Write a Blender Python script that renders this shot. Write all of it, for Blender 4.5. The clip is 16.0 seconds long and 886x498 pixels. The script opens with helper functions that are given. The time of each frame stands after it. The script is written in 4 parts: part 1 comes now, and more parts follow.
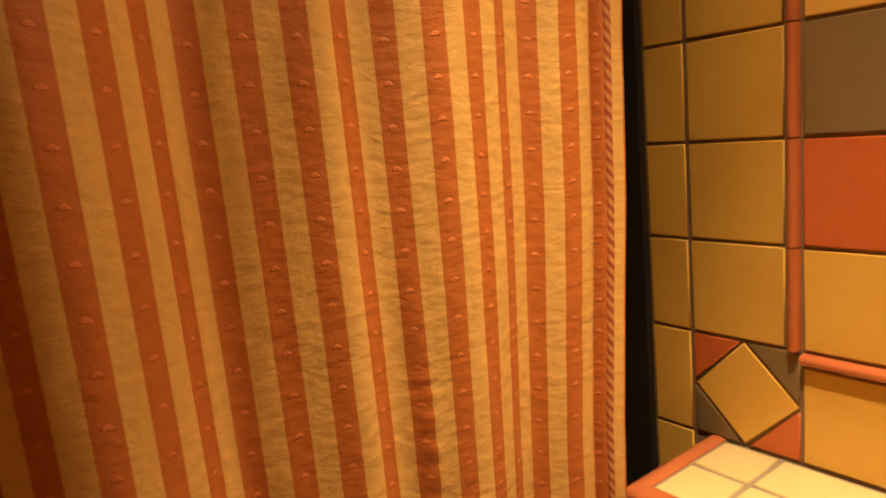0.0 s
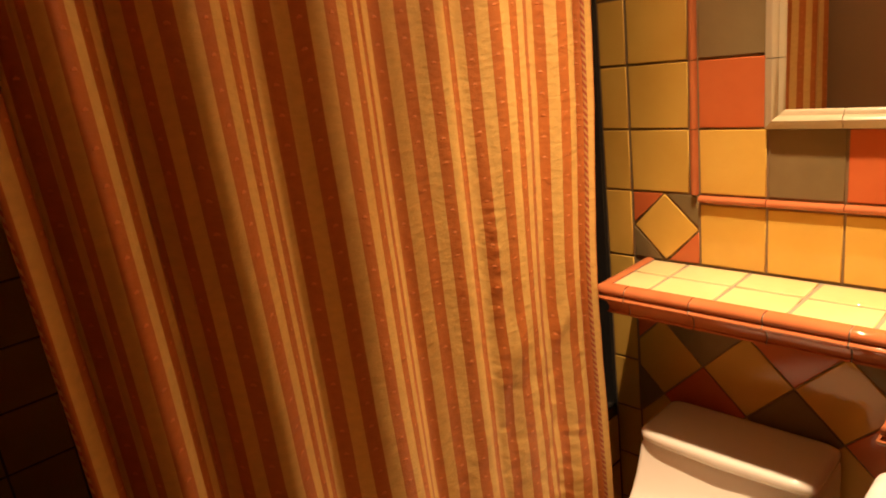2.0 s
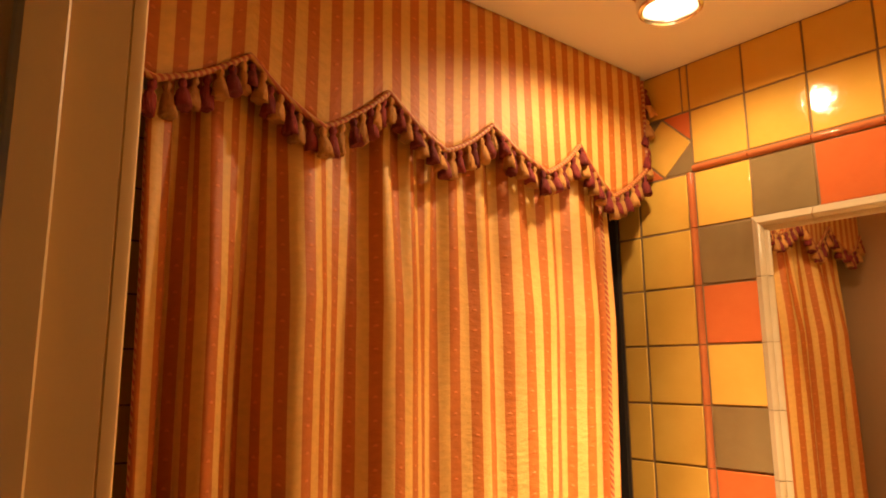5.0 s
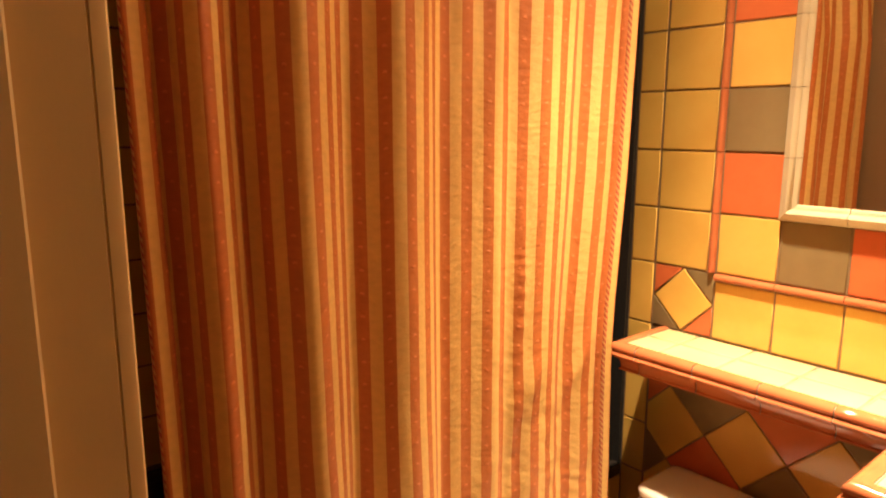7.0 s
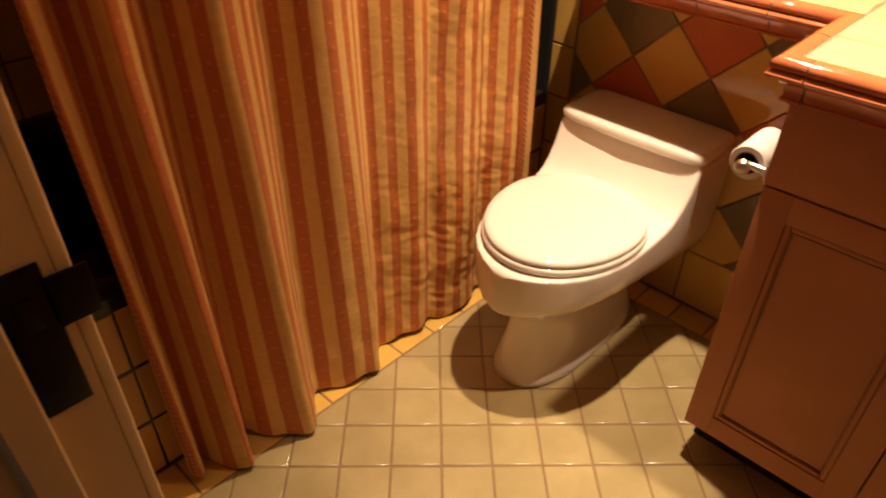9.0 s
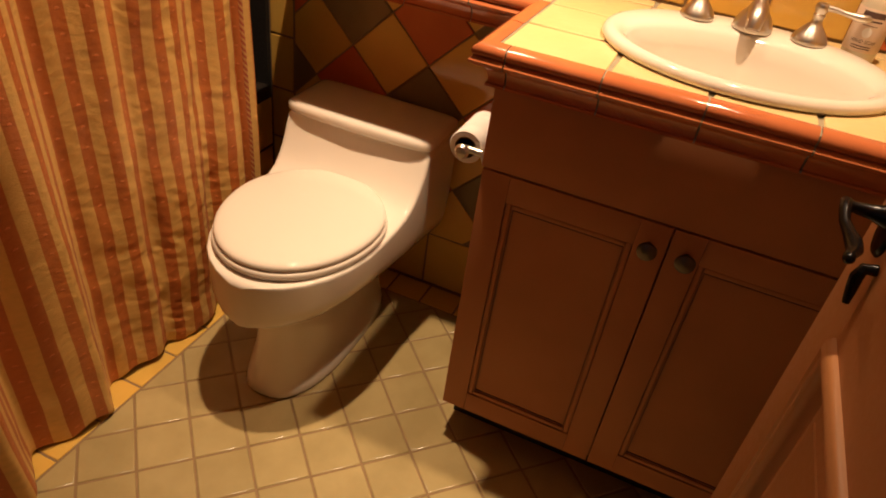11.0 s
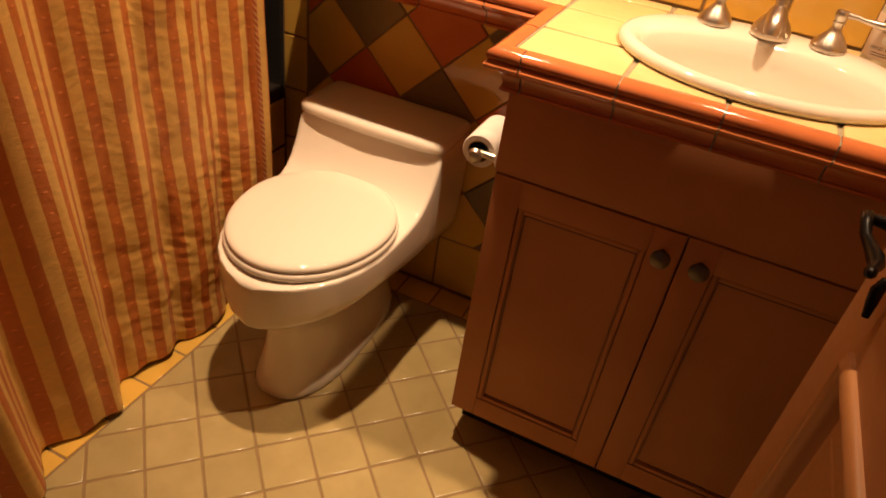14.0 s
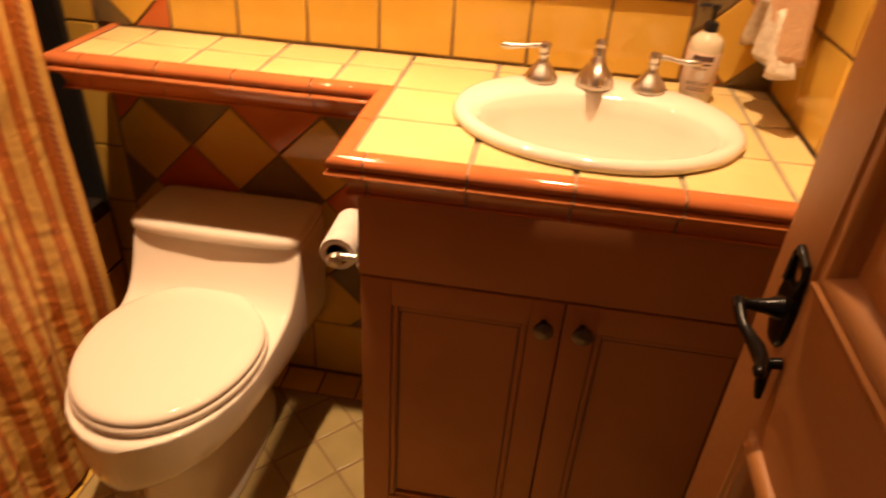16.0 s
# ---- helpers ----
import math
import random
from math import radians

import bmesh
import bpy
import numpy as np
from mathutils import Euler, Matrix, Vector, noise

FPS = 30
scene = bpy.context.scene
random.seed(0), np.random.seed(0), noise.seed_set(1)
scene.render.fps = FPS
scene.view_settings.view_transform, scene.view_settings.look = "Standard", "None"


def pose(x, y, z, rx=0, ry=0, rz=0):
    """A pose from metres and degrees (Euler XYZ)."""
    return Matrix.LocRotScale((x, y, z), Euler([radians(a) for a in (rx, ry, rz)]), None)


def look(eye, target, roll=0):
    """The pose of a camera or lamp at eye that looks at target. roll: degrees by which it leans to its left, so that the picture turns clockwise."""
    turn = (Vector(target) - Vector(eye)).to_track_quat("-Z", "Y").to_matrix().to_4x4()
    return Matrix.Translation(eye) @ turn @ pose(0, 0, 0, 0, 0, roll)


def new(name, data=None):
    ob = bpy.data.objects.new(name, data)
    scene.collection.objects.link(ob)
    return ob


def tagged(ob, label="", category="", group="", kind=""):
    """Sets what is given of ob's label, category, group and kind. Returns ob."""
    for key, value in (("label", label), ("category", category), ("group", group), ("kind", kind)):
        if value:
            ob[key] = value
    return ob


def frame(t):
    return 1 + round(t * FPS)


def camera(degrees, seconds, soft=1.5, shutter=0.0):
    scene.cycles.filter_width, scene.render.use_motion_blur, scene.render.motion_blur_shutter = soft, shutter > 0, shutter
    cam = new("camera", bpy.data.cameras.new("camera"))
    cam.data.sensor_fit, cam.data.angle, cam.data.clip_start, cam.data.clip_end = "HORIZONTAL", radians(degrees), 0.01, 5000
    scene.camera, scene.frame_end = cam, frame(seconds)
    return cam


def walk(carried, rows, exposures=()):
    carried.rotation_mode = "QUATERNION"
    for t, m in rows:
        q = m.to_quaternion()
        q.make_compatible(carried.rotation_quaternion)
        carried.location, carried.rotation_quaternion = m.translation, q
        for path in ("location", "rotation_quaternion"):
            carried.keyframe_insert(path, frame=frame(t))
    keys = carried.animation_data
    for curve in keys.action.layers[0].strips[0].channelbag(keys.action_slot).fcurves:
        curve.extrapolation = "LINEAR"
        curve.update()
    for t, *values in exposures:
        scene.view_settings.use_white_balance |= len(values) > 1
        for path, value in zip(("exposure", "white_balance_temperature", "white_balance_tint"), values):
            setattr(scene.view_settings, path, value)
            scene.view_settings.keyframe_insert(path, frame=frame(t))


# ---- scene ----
cam = camera(66.4, 16.0, soft=1.8, shutter=0.22)
# seconds, eye, target, roll
PATH = [
    (0, (-0.933, -0.606, 1.441), (0.242, 0.974, 1.094), -5.4),
    (0.5, (-1.020, -0.716, 1.433), (0.171, 0.838, 1.024), -4.6),
    (1, (-1.100, -0.798, 1.426), (-0.048, 0.836, 0.956), -6.4),
    (1.5, (-1.318, -0.793, 1.475), (-0.117, 0.703, 0.908), -9.3),
    (2, (-1.461, -0.873, 1.465), (-0.158, 0.540, 0.914), -7.1),
    (2.5, (-1.482, -0.954, 1.525), (-0.254, 0.580, 1.153), -6.7),
    (3, (-1.545, -0.976, 1.561), (-0.303, 0.578, 1.350), -5.2),
    (3.5, (-1.571, -1.044, 1.623), (-0.310, 0.507, 1.687), -4),
    (3.7, (-1.581, -1.059, 1.645), (-0.313, 0.480, 1.805), -3.8),
    (5.8, (-1.601, -1.089, 1.569), (-0.374, 0.446, 1.941), 0.5),
    (6, (-1.591, -1.074, 1.534), (-0.341, 0.468, 1.777), 0.6),
    (6.5, (-1.575, -1.041, 1.461), (-0.300, 0.499, 1.396), 0.3),
    (7, (-1.584, -1.006, 1.448), (-0.323, 0.505, 1.089), 0.1),
    (7.5, (-1.583, -0.990, 1.401), (-0.397, 0.495, 0.777), -0.4),
    (8, (-1.570, -0.983, 1.374), (-0.491, 0.434, 0.465), -1.6),
    (8.5, (-1.582, -0.992, 1.318), (-0.564, 0.341, 0.229), -1.8),
    (9, (-1.555, -0.992, 1.275), (-0.388, 0.116, 0.088), 0.9),
    (9.5, (-1.504, -1.003, 1.275), (-0.170, -0.123, 0.072), 1.2),
    (10, (-1.483, -1.000, 1.267), (-0.033, -0.310, 0.074), 3.2),
    (12.5, (-1.474, -1.000, 1.255), (0.085, -0.516, 0.100), 9.7),
    (13, (-1.472, -0.998, 1.257), (0.082, -0.508, 0.097), 9.8),
    (13.5, (-1.473, -0.996, 1.259), (0.073, -0.476, 0.100), 9.3),
    (14, (-1.471, -0.992, 1.259), (0.056, -0.438, 0.093), 8.6),
    (14.5, (-1.466, -0.991, 1.253), (0.041, -0.419, 0.069), 8.1),
    (15, (-1.450, -0.977, 1.257), (0.030, -0.373, 0.054), 6.4),
    (15.5, (-1.391, -0.959, 1.280), (0.101, -0.364, 0.088), 5.1),
    (16, (-1.352, -0.948, 1.337), (0.314, -0.740, 0.250), 3.6),
]
EXPOSURES = [(0, -0.85, 6700, 12), (0.5, -0.95, 6500, 12), (1, -0.9, 6600, 12), (2, -0.5, 6400, 12), (2.5, -0.5, 6600, 13), (3, -0.25, 6700, 12), (3.5, -0.2, 6900, 13), (5.8, 0.55, 6600, 9), (6.5, 0.5, 5900, 5), (7.5, 0.32, 5600, 7), (8, 0.2, 5500, 10), (8.5, 0.1, 5550, 11), (9, -0.2, 5700, 12), (9.5, -0.56, 5800, 12), (10, -0.75, 5900, 13), (12.5, -0.8, 6500, 17), (14, -0.7, 6700, 18), (15, -0.7, 6900, 19), (16, -0.65, 7400, 23)]
walk(cam, [(t, look(e, g, r)) for t, e, g, r in PATH], EXPOSURES)

# ---- world and lights ----
world = bpy.data.worlds.new("world")
scene.world = world
world.use_nodes = True
wn = world.node_tree.nodes
sky = wn.new("ShaderNodeTexSky")
sky.sky_type = "NISHITA"
sky.sun_disc = False
sky.sun_elevation, sky.sun_rotation = radians(18), radians(200)
world.node_tree.links.new(sky.outputs[0], wn["Background"].inputs[0])
wn["Background"].inputs[1].default_value = 0.06

WARM = (1.0, 0.70, 0.41)


def spot_lamp(name, x, y, z, watts, degrees, blend, radius, target):
    lamp = bpy.data.lights.new(name, "SPOT")
    lamp.energy, lamp.color, lamp.spot_size, lamp.spot_blend, lamp.shadow_soft_size = watts, WARM, radians(degrees), blend, radius
    ob = new(name, lamp)
    ob.matrix_world = look((x, y, z), target)
    return ob


LAMPS = [(-0.375, -0.36, 240.0), (-0.375, -1.06, 168.0)]
BULB = -0.018                 # the bulbs sit towards the room inside their cans
for lx, ly, watts in LAMPS:
    spot_lamp("lamp_beam", lx + BULB, ly, 2.374, watts, 54, 1.0, 0.026, (lx + BULB + 0.001, ly, 0))
    spot_lamp("lamp_flood", lx + BULB, ly, 2.373, watts * 0.32, 80, 1.0, 0.026, (lx + BULB + 0.001, ly, 0))
    spot_lamp("lamp_spill", lx, ly, 2.375, watts * 0.052, 170, 0.5, 0.024, (lx + 0.001, ly, 0))


# ---- materials ----
def material(name):
    m = bpy.data.materials.new(name)
    m.use_nodes = True
    t = m.node_tree
    return m, t.nodes, t.links, t.nodes["Principled BSDF"]


def surface(name, colour, colour2=None, rough=0.5, metal=0.0, scale=12.0, fine=140.0, bump=0.15, depth=0.002, spread=0.0, coat=0.0, mix=0.5, spec=0.5, stretch=(1, 1, 1)):
    """Two-scale mottled colour with fine bump; spread varies the value from object to object."""
    m, n, l, b = material(name)
    colour2 = colour2 or tuple(c * 0.8 for c in colour)
    co = n.new("ShaderNodeTexCoord")
    mp = n.new("ShaderNodeMapping")
    mp.inputs["Scale"].default_value = stretch
    geo = n.new("ShaderNodeNewGeometry")
    l.new(geo.outputs["Position"], mp.inputs["Vector"])
    big = n.new("ShaderNodeTexNoise")
    big.inputs["Scale"].default_value, big.inputs["Detail"].default_value = scale, 4
    small = n.new("ShaderNodeTexNoise")
    small.inputs["Scale"].default_value, small.inputs["Detail"].default_value = fine, 3
    for q in (big, small):
        l.new(mp.outputs[0], q.inputs["Vector"])
    ramp = n.new("ShaderNodeMapRange")
    ramp.inputs[1].default_value, ramp.inputs[2].default_value = 0.35, 0.65
    l.new(big.outputs[0], ramp.inputs[0])
    mx = n.new("ShaderNodeMix")
    mx.data_type = "RGBA"
    mx.inputs[6].default_value, mx.inputs[7].default_value = (*colour, 1), (*colour2, 1)
    sc = n.new("ShaderNodeMath")
    sc.operation = "MULTIPLY"
    sc.inputs[1].default_value = mix
    l.new(ramp.outputs[0], sc.inputs[0])
    l.new(sc.outputs[0], mx.inputs[0])
    out = mx.outputs[2]
    if spread:
        info = n.new("ShaderNodeObjectInfo")
        mr = n.new("ShaderNodeMapRange")
        mr.inputs[3].default_value, mr.inputs[4].default_value = 1 - spread, 1 + spread
        l.new(info.outputs["Random"], mr.inputs[0])
        hs = n.new("ShaderNodeHueSaturation")
        l.new(mr.outputs[0], hs.inputs["Value"])
        l.new(out, hs.inputs["Color"])
        out = hs.outputs[0]
    l.new(out, b.inputs["Base Color"])
    b.inputs["Roughness"].default_value, b.inputs["Metallic"].default_value = rough, metal
    b.inputs["Coat Weight"].default_value, b.inputs["Coat Roughness"].default_value = coat, 0.08
    b.inputs["Specular IOR Level"].default_value = spec
    rr = n.new("ShaderNodeMapRange")
    rr.inputs[3].default_value, rr.inputs[4].default_value = max(0.02, rough * 0.8), min(1, rough * 1.25)
    l.new(small.outputs[0], rr.inputs[0])
    l.new(rr.outputs[0], b.inputs["Roughness"])
    if bump:
        add = n.new("ShaderNodeMath")
        l.new(big.outputs[0], add.inputs[0])
        l.new(small.outputs[0], add.inputs[1])
        bp = n.new("ShaderNodeBump")
        bp.inputs["Strength"].default_value, bp.inputs["Distance"].default_value = bump, depth
        l.new(add.outputs[0], bp.inputs["Height"])
        l.new(bp.outputs[0], b.inputs["Normal"])
    return m


TILE = dict(rough=0.085, bump=0.25, depth=0.002, spread=0.06, scale=9, fine=60, mix=0.6)
M_YELLOW = surface("yellow_glaze", (0.72, 0.445, 0.088), (0.66, 0.385, 0.066), **TILE)
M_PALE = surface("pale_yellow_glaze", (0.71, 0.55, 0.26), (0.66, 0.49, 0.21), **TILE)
M_ORANGE = surface("orange_glaze", (0.60, 0.15, 0.045), (0.52, 0.115, 0.032), **TILE)
M_OLIVE = surface("olive_glaze", (0.235, 0.168, 0.075), (0.185, 0.130, 0.057), **TILE)
M_TRIM = surface("terracotta_glaze", (0.50, 0.155, 0.055), (0.42, 0.115, 0.040), rough=0.07, bump=0.12, depth=0.002, spread=0.06, scale=14, fine=80)
M_GREYGLAZE = surface("cream_glaze", (0.48, 0.39, 0.24), (0.42, 0.33, 0.2), rough=0.2, bump=0.2, depth=0.002, spread=0.05, scale=14, fine=80)
M_FLOOR = surface("floor_tile_clay", (0.42, 0.325, 0.145), (0.33, 0.25, 0.105), rough=0.22, bump=0.3, depth=0.002, spread=0.07, scale=10, fine=70, mix=0.7)
M_PALEGROUT = surface("counter_grout", (0.30, 0.25, 0.16), (0.22, 0.18, 0.11), rough=0.8, bump=0.4, depth=0.002, scale=30, fine=260)
M_FLOORGROUT = surface("floor_grout", (0.27, 0.17, 0.075), (0.20, 0.12, 0.05), rough=0.8, bump=0.4, depth=0.002, scale=30, fine=260)
M_GROUT = surface("grout", (0.26, 0.165, 0.075), (0.19, 0.12, 0.05), rough=0.85, bump=0.5, depth=0.002, scale=30, fine=260)
M_CERAMIC = surface("bone_ceramic", (0.76, 0.69, 0.59), (0.74, 0.67, 0.57), rough=0.07, bump=0.0, coat=0.4, scale=3, mix=0.4)
M_SEAT = surface("bone_seat_plastic", (0.73, 0.65, 0.55), (0.71, 0.63, 0.53), rough=0.05, bump=0.0, depth=0.001, scale=3, mix=0.4)
M_CABINET = surface("glazed_cream_paint", (0.46, 0.200, 0.082), (0.375, 0.155, 0.060), rough=0.5, spec=0.15, bump=0.12, depth=0.001, scale=5, fine=90, mix=0.6)
M_GLAZE = surface("brown_glaze_line", (0.12, 0.045, 0.02), rough=0.6, bump=0.1)
# near black in place of shade, in the alcove and at the toe kick
M_SHADE = surface("painted_shade", (0.012, 0.009, 0.007), rough=0.7, bump=0.1)
M_PAINT = surface("cream_wall_paint", (0.38, 0.23, 0.11), (0.34, 0.20, 0.095), rough=0.55, bump=0.15, depth=0.001, scale=3, fine=180, mix=0.6)
M_FRAME = surface("door_frame_paint", (0.70, 0.53, 0.26), (0.64, 0.48, 0.23), rough=0.4, bump=0.1, depth=0.001, scale=4, fine=120, mix=0.6, stretch=(1, 1, 0.2))
M_DOOR = surface("door_paint", (0.41, 0.180, 0.060), (0.36, 0.155, 0.050), rough=0.42, bump=0.12, depth=0.001, scale=4, fine=120, mix=0.6)
M_CEIL = surface("ceiling_paint", (0.78, 0.70, 0.55), (0.75, 0.67, 0.52), rough=0.8, bump=0.2, depth=0.001, scale=4, fine=200)
M_NICKEL = surface("brushed_nickel", (0.62, 0.57, 0.50), (0.55, 0.50, 0.44), rough=0.32, metal=1.0, bump=0.05, depth=0.0005, scale=40, fine=400)
M_PEWTER = surface("dark_pewter", (0.16, 0.13, 0.10), (0.10, 0.08, 0.06), rough=0.4, metal=1.0, bump=0.1, depth=0.0005, scale=60)
M_IRON = surface("black_iron", (0.005, 0.004, 0.004), (0.009, 0.007, 0.006), rough=0.24, spec=0.2, bump=0.3, depth=0.001, scale=60, fine=220)
M_CHROME = surface("lamp_chrome", (0.8, 0.78, 0.74), rough=0.15, metal=1.0, bump=0.0)
M_PAPER = surface("tissue_paper", (0.82, 0.78, 0.72), rough=0.9, bump=0.4, depth=0.001, scale=40, fine=300)
M_CARD = surface("cardboard", (0.30, 0.20, 0.11), rough=0.9, bump=0.2)
M_TOWEL = surface("peach_terry", (0.72, 0.45, 0.25), (0.62, 0.36, 0.19), rough=0.95, bump=0.9, depth=0.004, scale=60, fine=420)
M_LACE = surface("cream_lace", (0.78, 0.68, 0.52), (0.55, 0.42, 0.28), rough=0.95, bump=0.9, depth=0.004, scale=90, fine=420)
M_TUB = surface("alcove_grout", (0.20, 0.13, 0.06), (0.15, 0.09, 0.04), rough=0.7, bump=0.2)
M_HALL = surface("hall_wall_paint", (0.45, 0.47, 0.50), (0.42, 0.44, 0.47), rough=0.7, bump=0.15)
M_CARPET = surface("hall_carpet", (0.48, 0.49, 0.50), (0.38, 0.39, 0.41), rough=0.95, bump=0.8, depth=0.004, fine=350)
M_BLACKGLAZE = surface("dark_tub_glaze", (0.030, 0.022, 0.018), (0.024, 0.018, 0.014), rough=0.15, bump=0.0)
M_BLACKPL = surface("black_plastic", (0.015, 0.013, 0.012), rough=0.3, bump=0.0)
M_LABEL = surface("printed_label", (0.70, 0.55, 0.42), (0.66, 0.5, 0.38), rough=0.5, bump=0.02)
M_INK = surface("label_ink", (0.10, 0.05, 0.04), rough=0.6, bump=0.0)
M_REDTHREAD = surface("red_thread", (0.24, 0.025, 0.02), (0.15, 0.02, 0.015), rough=0.85, bump=0.9, depth=0.004, scale=120, fine=500, spread=0.25, stretch=(1, 1, 0.15))
M_GOLDTHREAD = surface("gold_thread", (0.52, 0.25, 0.06), (0.40, 0.17, 0.04), rough=0.8, bump=0.9, depth=0.004, scale=120, fine=500, spread=0.2, stretch=(1, 1, 0.15))


def emitter(name, colour, strength):
    m, n, l, b = material(name)
    b.inputs["Emission Color"].default_value, b.inputs["Emission Strength"].default_value = (*colour, 1), strength
    return m


def mirror_material():
    m, n, l, b = material("silvered_glass")
    b.inputs["Base Color"].default_value = (0.86, 0.85, 0.80, 1)
    b.inputs["Metallic"].default_value, b.inputs["Roughness"].default_value = 1.0, 0.015
    return m


def soap_material():
    m, n, l, b = material("clear_soap_plastic")
    b.inputs["Base Color"].default_value = (0.86, 0.78, 0.58, 1)
    b.inputs["Transmission Weight"].default_value, b.inputs["Roughness"].default_value, b.inputs["IOR"].default_value = 0.30, 0.12, 1.35
    return m


def striped_cloth(name, pitch, salmon, gold, wrinkle):
    """Woven stripes along v with small raised bow motifs on the salmon ones; u and v are metres of cloth."""
    m, n, l, b = material(name)
    uv = n.new("ShaderNodeUVMap")
    sep = n.new("ShaderNodeSeparateXYZ")
    l.new(uv.outputs[0], sep.inputs[0])

    def mth(op, a, c=None):
        q = n.new("ShaderNodeMath")
        q.operation = op
        for i, s in enumerate((a, c)):
            if s is None:
                continue
            if isinstance(s, (int, float)):
                q.inputs[i].default_value = s
            else:
                l.new(s, q.inputs[i])
        return q.outputs[0]

    fu = mth("FRACT", mth("DIVIDE", sep.outputs[0], pitch))
    tri = mth("ABSOLUTE", mth("SUBTRACT", fu, 0.5))
    sw = n.new("ShaderNodeMapRange")
    sw.inputs[1].default_value, sw.inputs[2].default_value = 0.24, 0.26
    l.new(tri, sw.inputs[0])
    # motif: a small bow in the middle of each salmon stripe
    fv = mth("SUBTRACT", mth("FRACT", mth("DIVIDE", sep.outputs[1], 0.043)), 0.5)
    du = mth("DIVIDE", mth("SUBTRACT", fu, 0.5), 0.10)
    dv = mth("ADD", mth("DIVIDE", fv, 0.058), mth("MULTIPLY", mth("ABSOLUTE", du), 0.6))
    rad = mth("ADD", mth("MULTIPLY", du, du), mth("MULTIPLY", dv, dv))
    mot = n.new("ShaderNodeMapRange")
    mot.inputs[1].default_value, mot.inputs[2].default_value, mot.inputs[3].default_value, mot.inputs[4].default_value = 0.5, 1.1, 1.0, 0.0
    l.new(rad, mot.inputs[0])
    nz = n.new("ShaderNodeTexNoise")
    nz.inputs["Scale"].default_value, nz.inputs["Detail"].default_value = 48, 5
    squeeze = n.new("ShaderNodeMapping")
    squeeze.inputs["Scale"].default_value = (1.0, 1.7, 1.0)
    l.new(uv.outputs[0], squeeze.inputs["Vector"])
    l.new(squeeze.outputs[0], nz.inputs["Vector"])
    wv = n.new("ShaderNodeTexNoise")
    wv.inputs["Scale"].default_value, wv.inputs["Detail"].default_value = 700, 2
    l.new(uv.outputs[0], wv.inputs["Vector"])
    mx = n.new("ShaderNodeMix")
    mx.data_type = "RGBA"
    mx.inputs[6].default_value, mx.inputs[7].default_value = (*salmon, 1), (*gold, 1)
    l.new(sw.outputs[0], mx.inputs[0])
    m2 = n.new("ShaderNodeMix")
    m2.data_type = "RGBA"
    m2.inputs[7].default_value = (*[min(1, c * 1.5 + 0.03) for c in salmon], 1)
    l.new(mth("MULTIPLY", mot.outputs[0], 0.5), m2.inputs[0])
    l.new(mx.outputs[2], m2.inputs[6])
    hs = n.new("ShaderNodeHueSaturation")
    mr = n.new("ShaderNodeMapRange")
    mr.inputs[1].default_value, mr.inputs[2].default_value, mr.inputs[3].default_value, mr.inputs[4].default_value = 0.3, 0.7, 0.93, 1.07
    l.new(nz.outputs[0], mr.inputs[0])
    l.new(mr.outputs[0], hs.inputs["Value"])
    l.new(m2.outputs[2], hs.inputs["Color"])
    l.new(hs.outputs[0], b.inputs["Base Color"])
    b.inputs["Roughness"].default_value = 0.55
    b.inputs["Sheen Weight"].default_value = 0.04
    b.inputs["Sheen Tint"].default_value = (1.0, 0.8, 0.5, 1)
    h = mth("ADD", mth("ADD", mth("MULTIPLY", mot.outputs[0], 0.35), mth("MULTIPLY", nz.outputs[0], wrinkle)), mth("MULTIPLY", wv.outputs[0], 0.12))
    bp = n.new("ShaderNodeBump")
    bp.inputs["Strength"].default_value, bp.inputs["Distance"].default_value = 0.6, 0.0042
    l.new(h, bp.inputs["Height"])
    l.new(bp.outputs[0], b.inputs["Normal"])
    return m


M_CLOTH = striped_cloth("striped_curtain_cloth", 0.049, (0.48, 0.138, 0.022), (0.68, 0.410, 0.115), 0.75)
M_BRAID = striped_cloth("twisted_braid", 0.012, (0.36, 0.07, 0.025), (0.52, 0.26, 0.08), 0.3)
M_MIRROR = mirror_material()
M_SOAP = soap_material()
M_BULB = emitter("warm_bulb", (1.0, 0.72, 0.42), 4.0)


# ---- mesh helpers ----
def empty(name, label, category, at=(0, 0, 0), group="", kind=""):
    ob = new(name)
    ob.location = at
    return tagged(ob, label, category, group, kind)


def link_mesh(name, bm, mat, parent=None, smooth=None):
    me = bpy.data.meshes.new(name)
    bmesh.ops.recalc_face_normals(bm, faces=bm.faces[:])
    if smooth is not None:
        for f in bm.faces:
            f.smooth = True
        for e in bm.edges:
            if len(e.link_faces) == 2 and e.calc_face_angle(0) > radians(smooth):
                e.smooth = False
    bm.to_mesh(me)
    bm.free()
    for q in (mat if isinstance(mat, (list, tuple)) else [mat]):
        me.materials.append(q)
    ob = new(name, me)
    ob.parent = parent
    return ob


def part(name, bm, mat, parent, label="", smooth=40):
    ob = link_mesh(name, bm, mat, parent, smooth)
    return tagged(ob, label)


def thing(name, bm, mat, label, category, group="", kind="", smooth=40):
    return tagged(link_mesh(name, bm, mat, None, smooth), label, category, group, kind)


def structure(name, bm, mat, label, category="wall"):
    return tagged(link_mesh(name, bm, mat, None, 30), label, category, "", "structure")


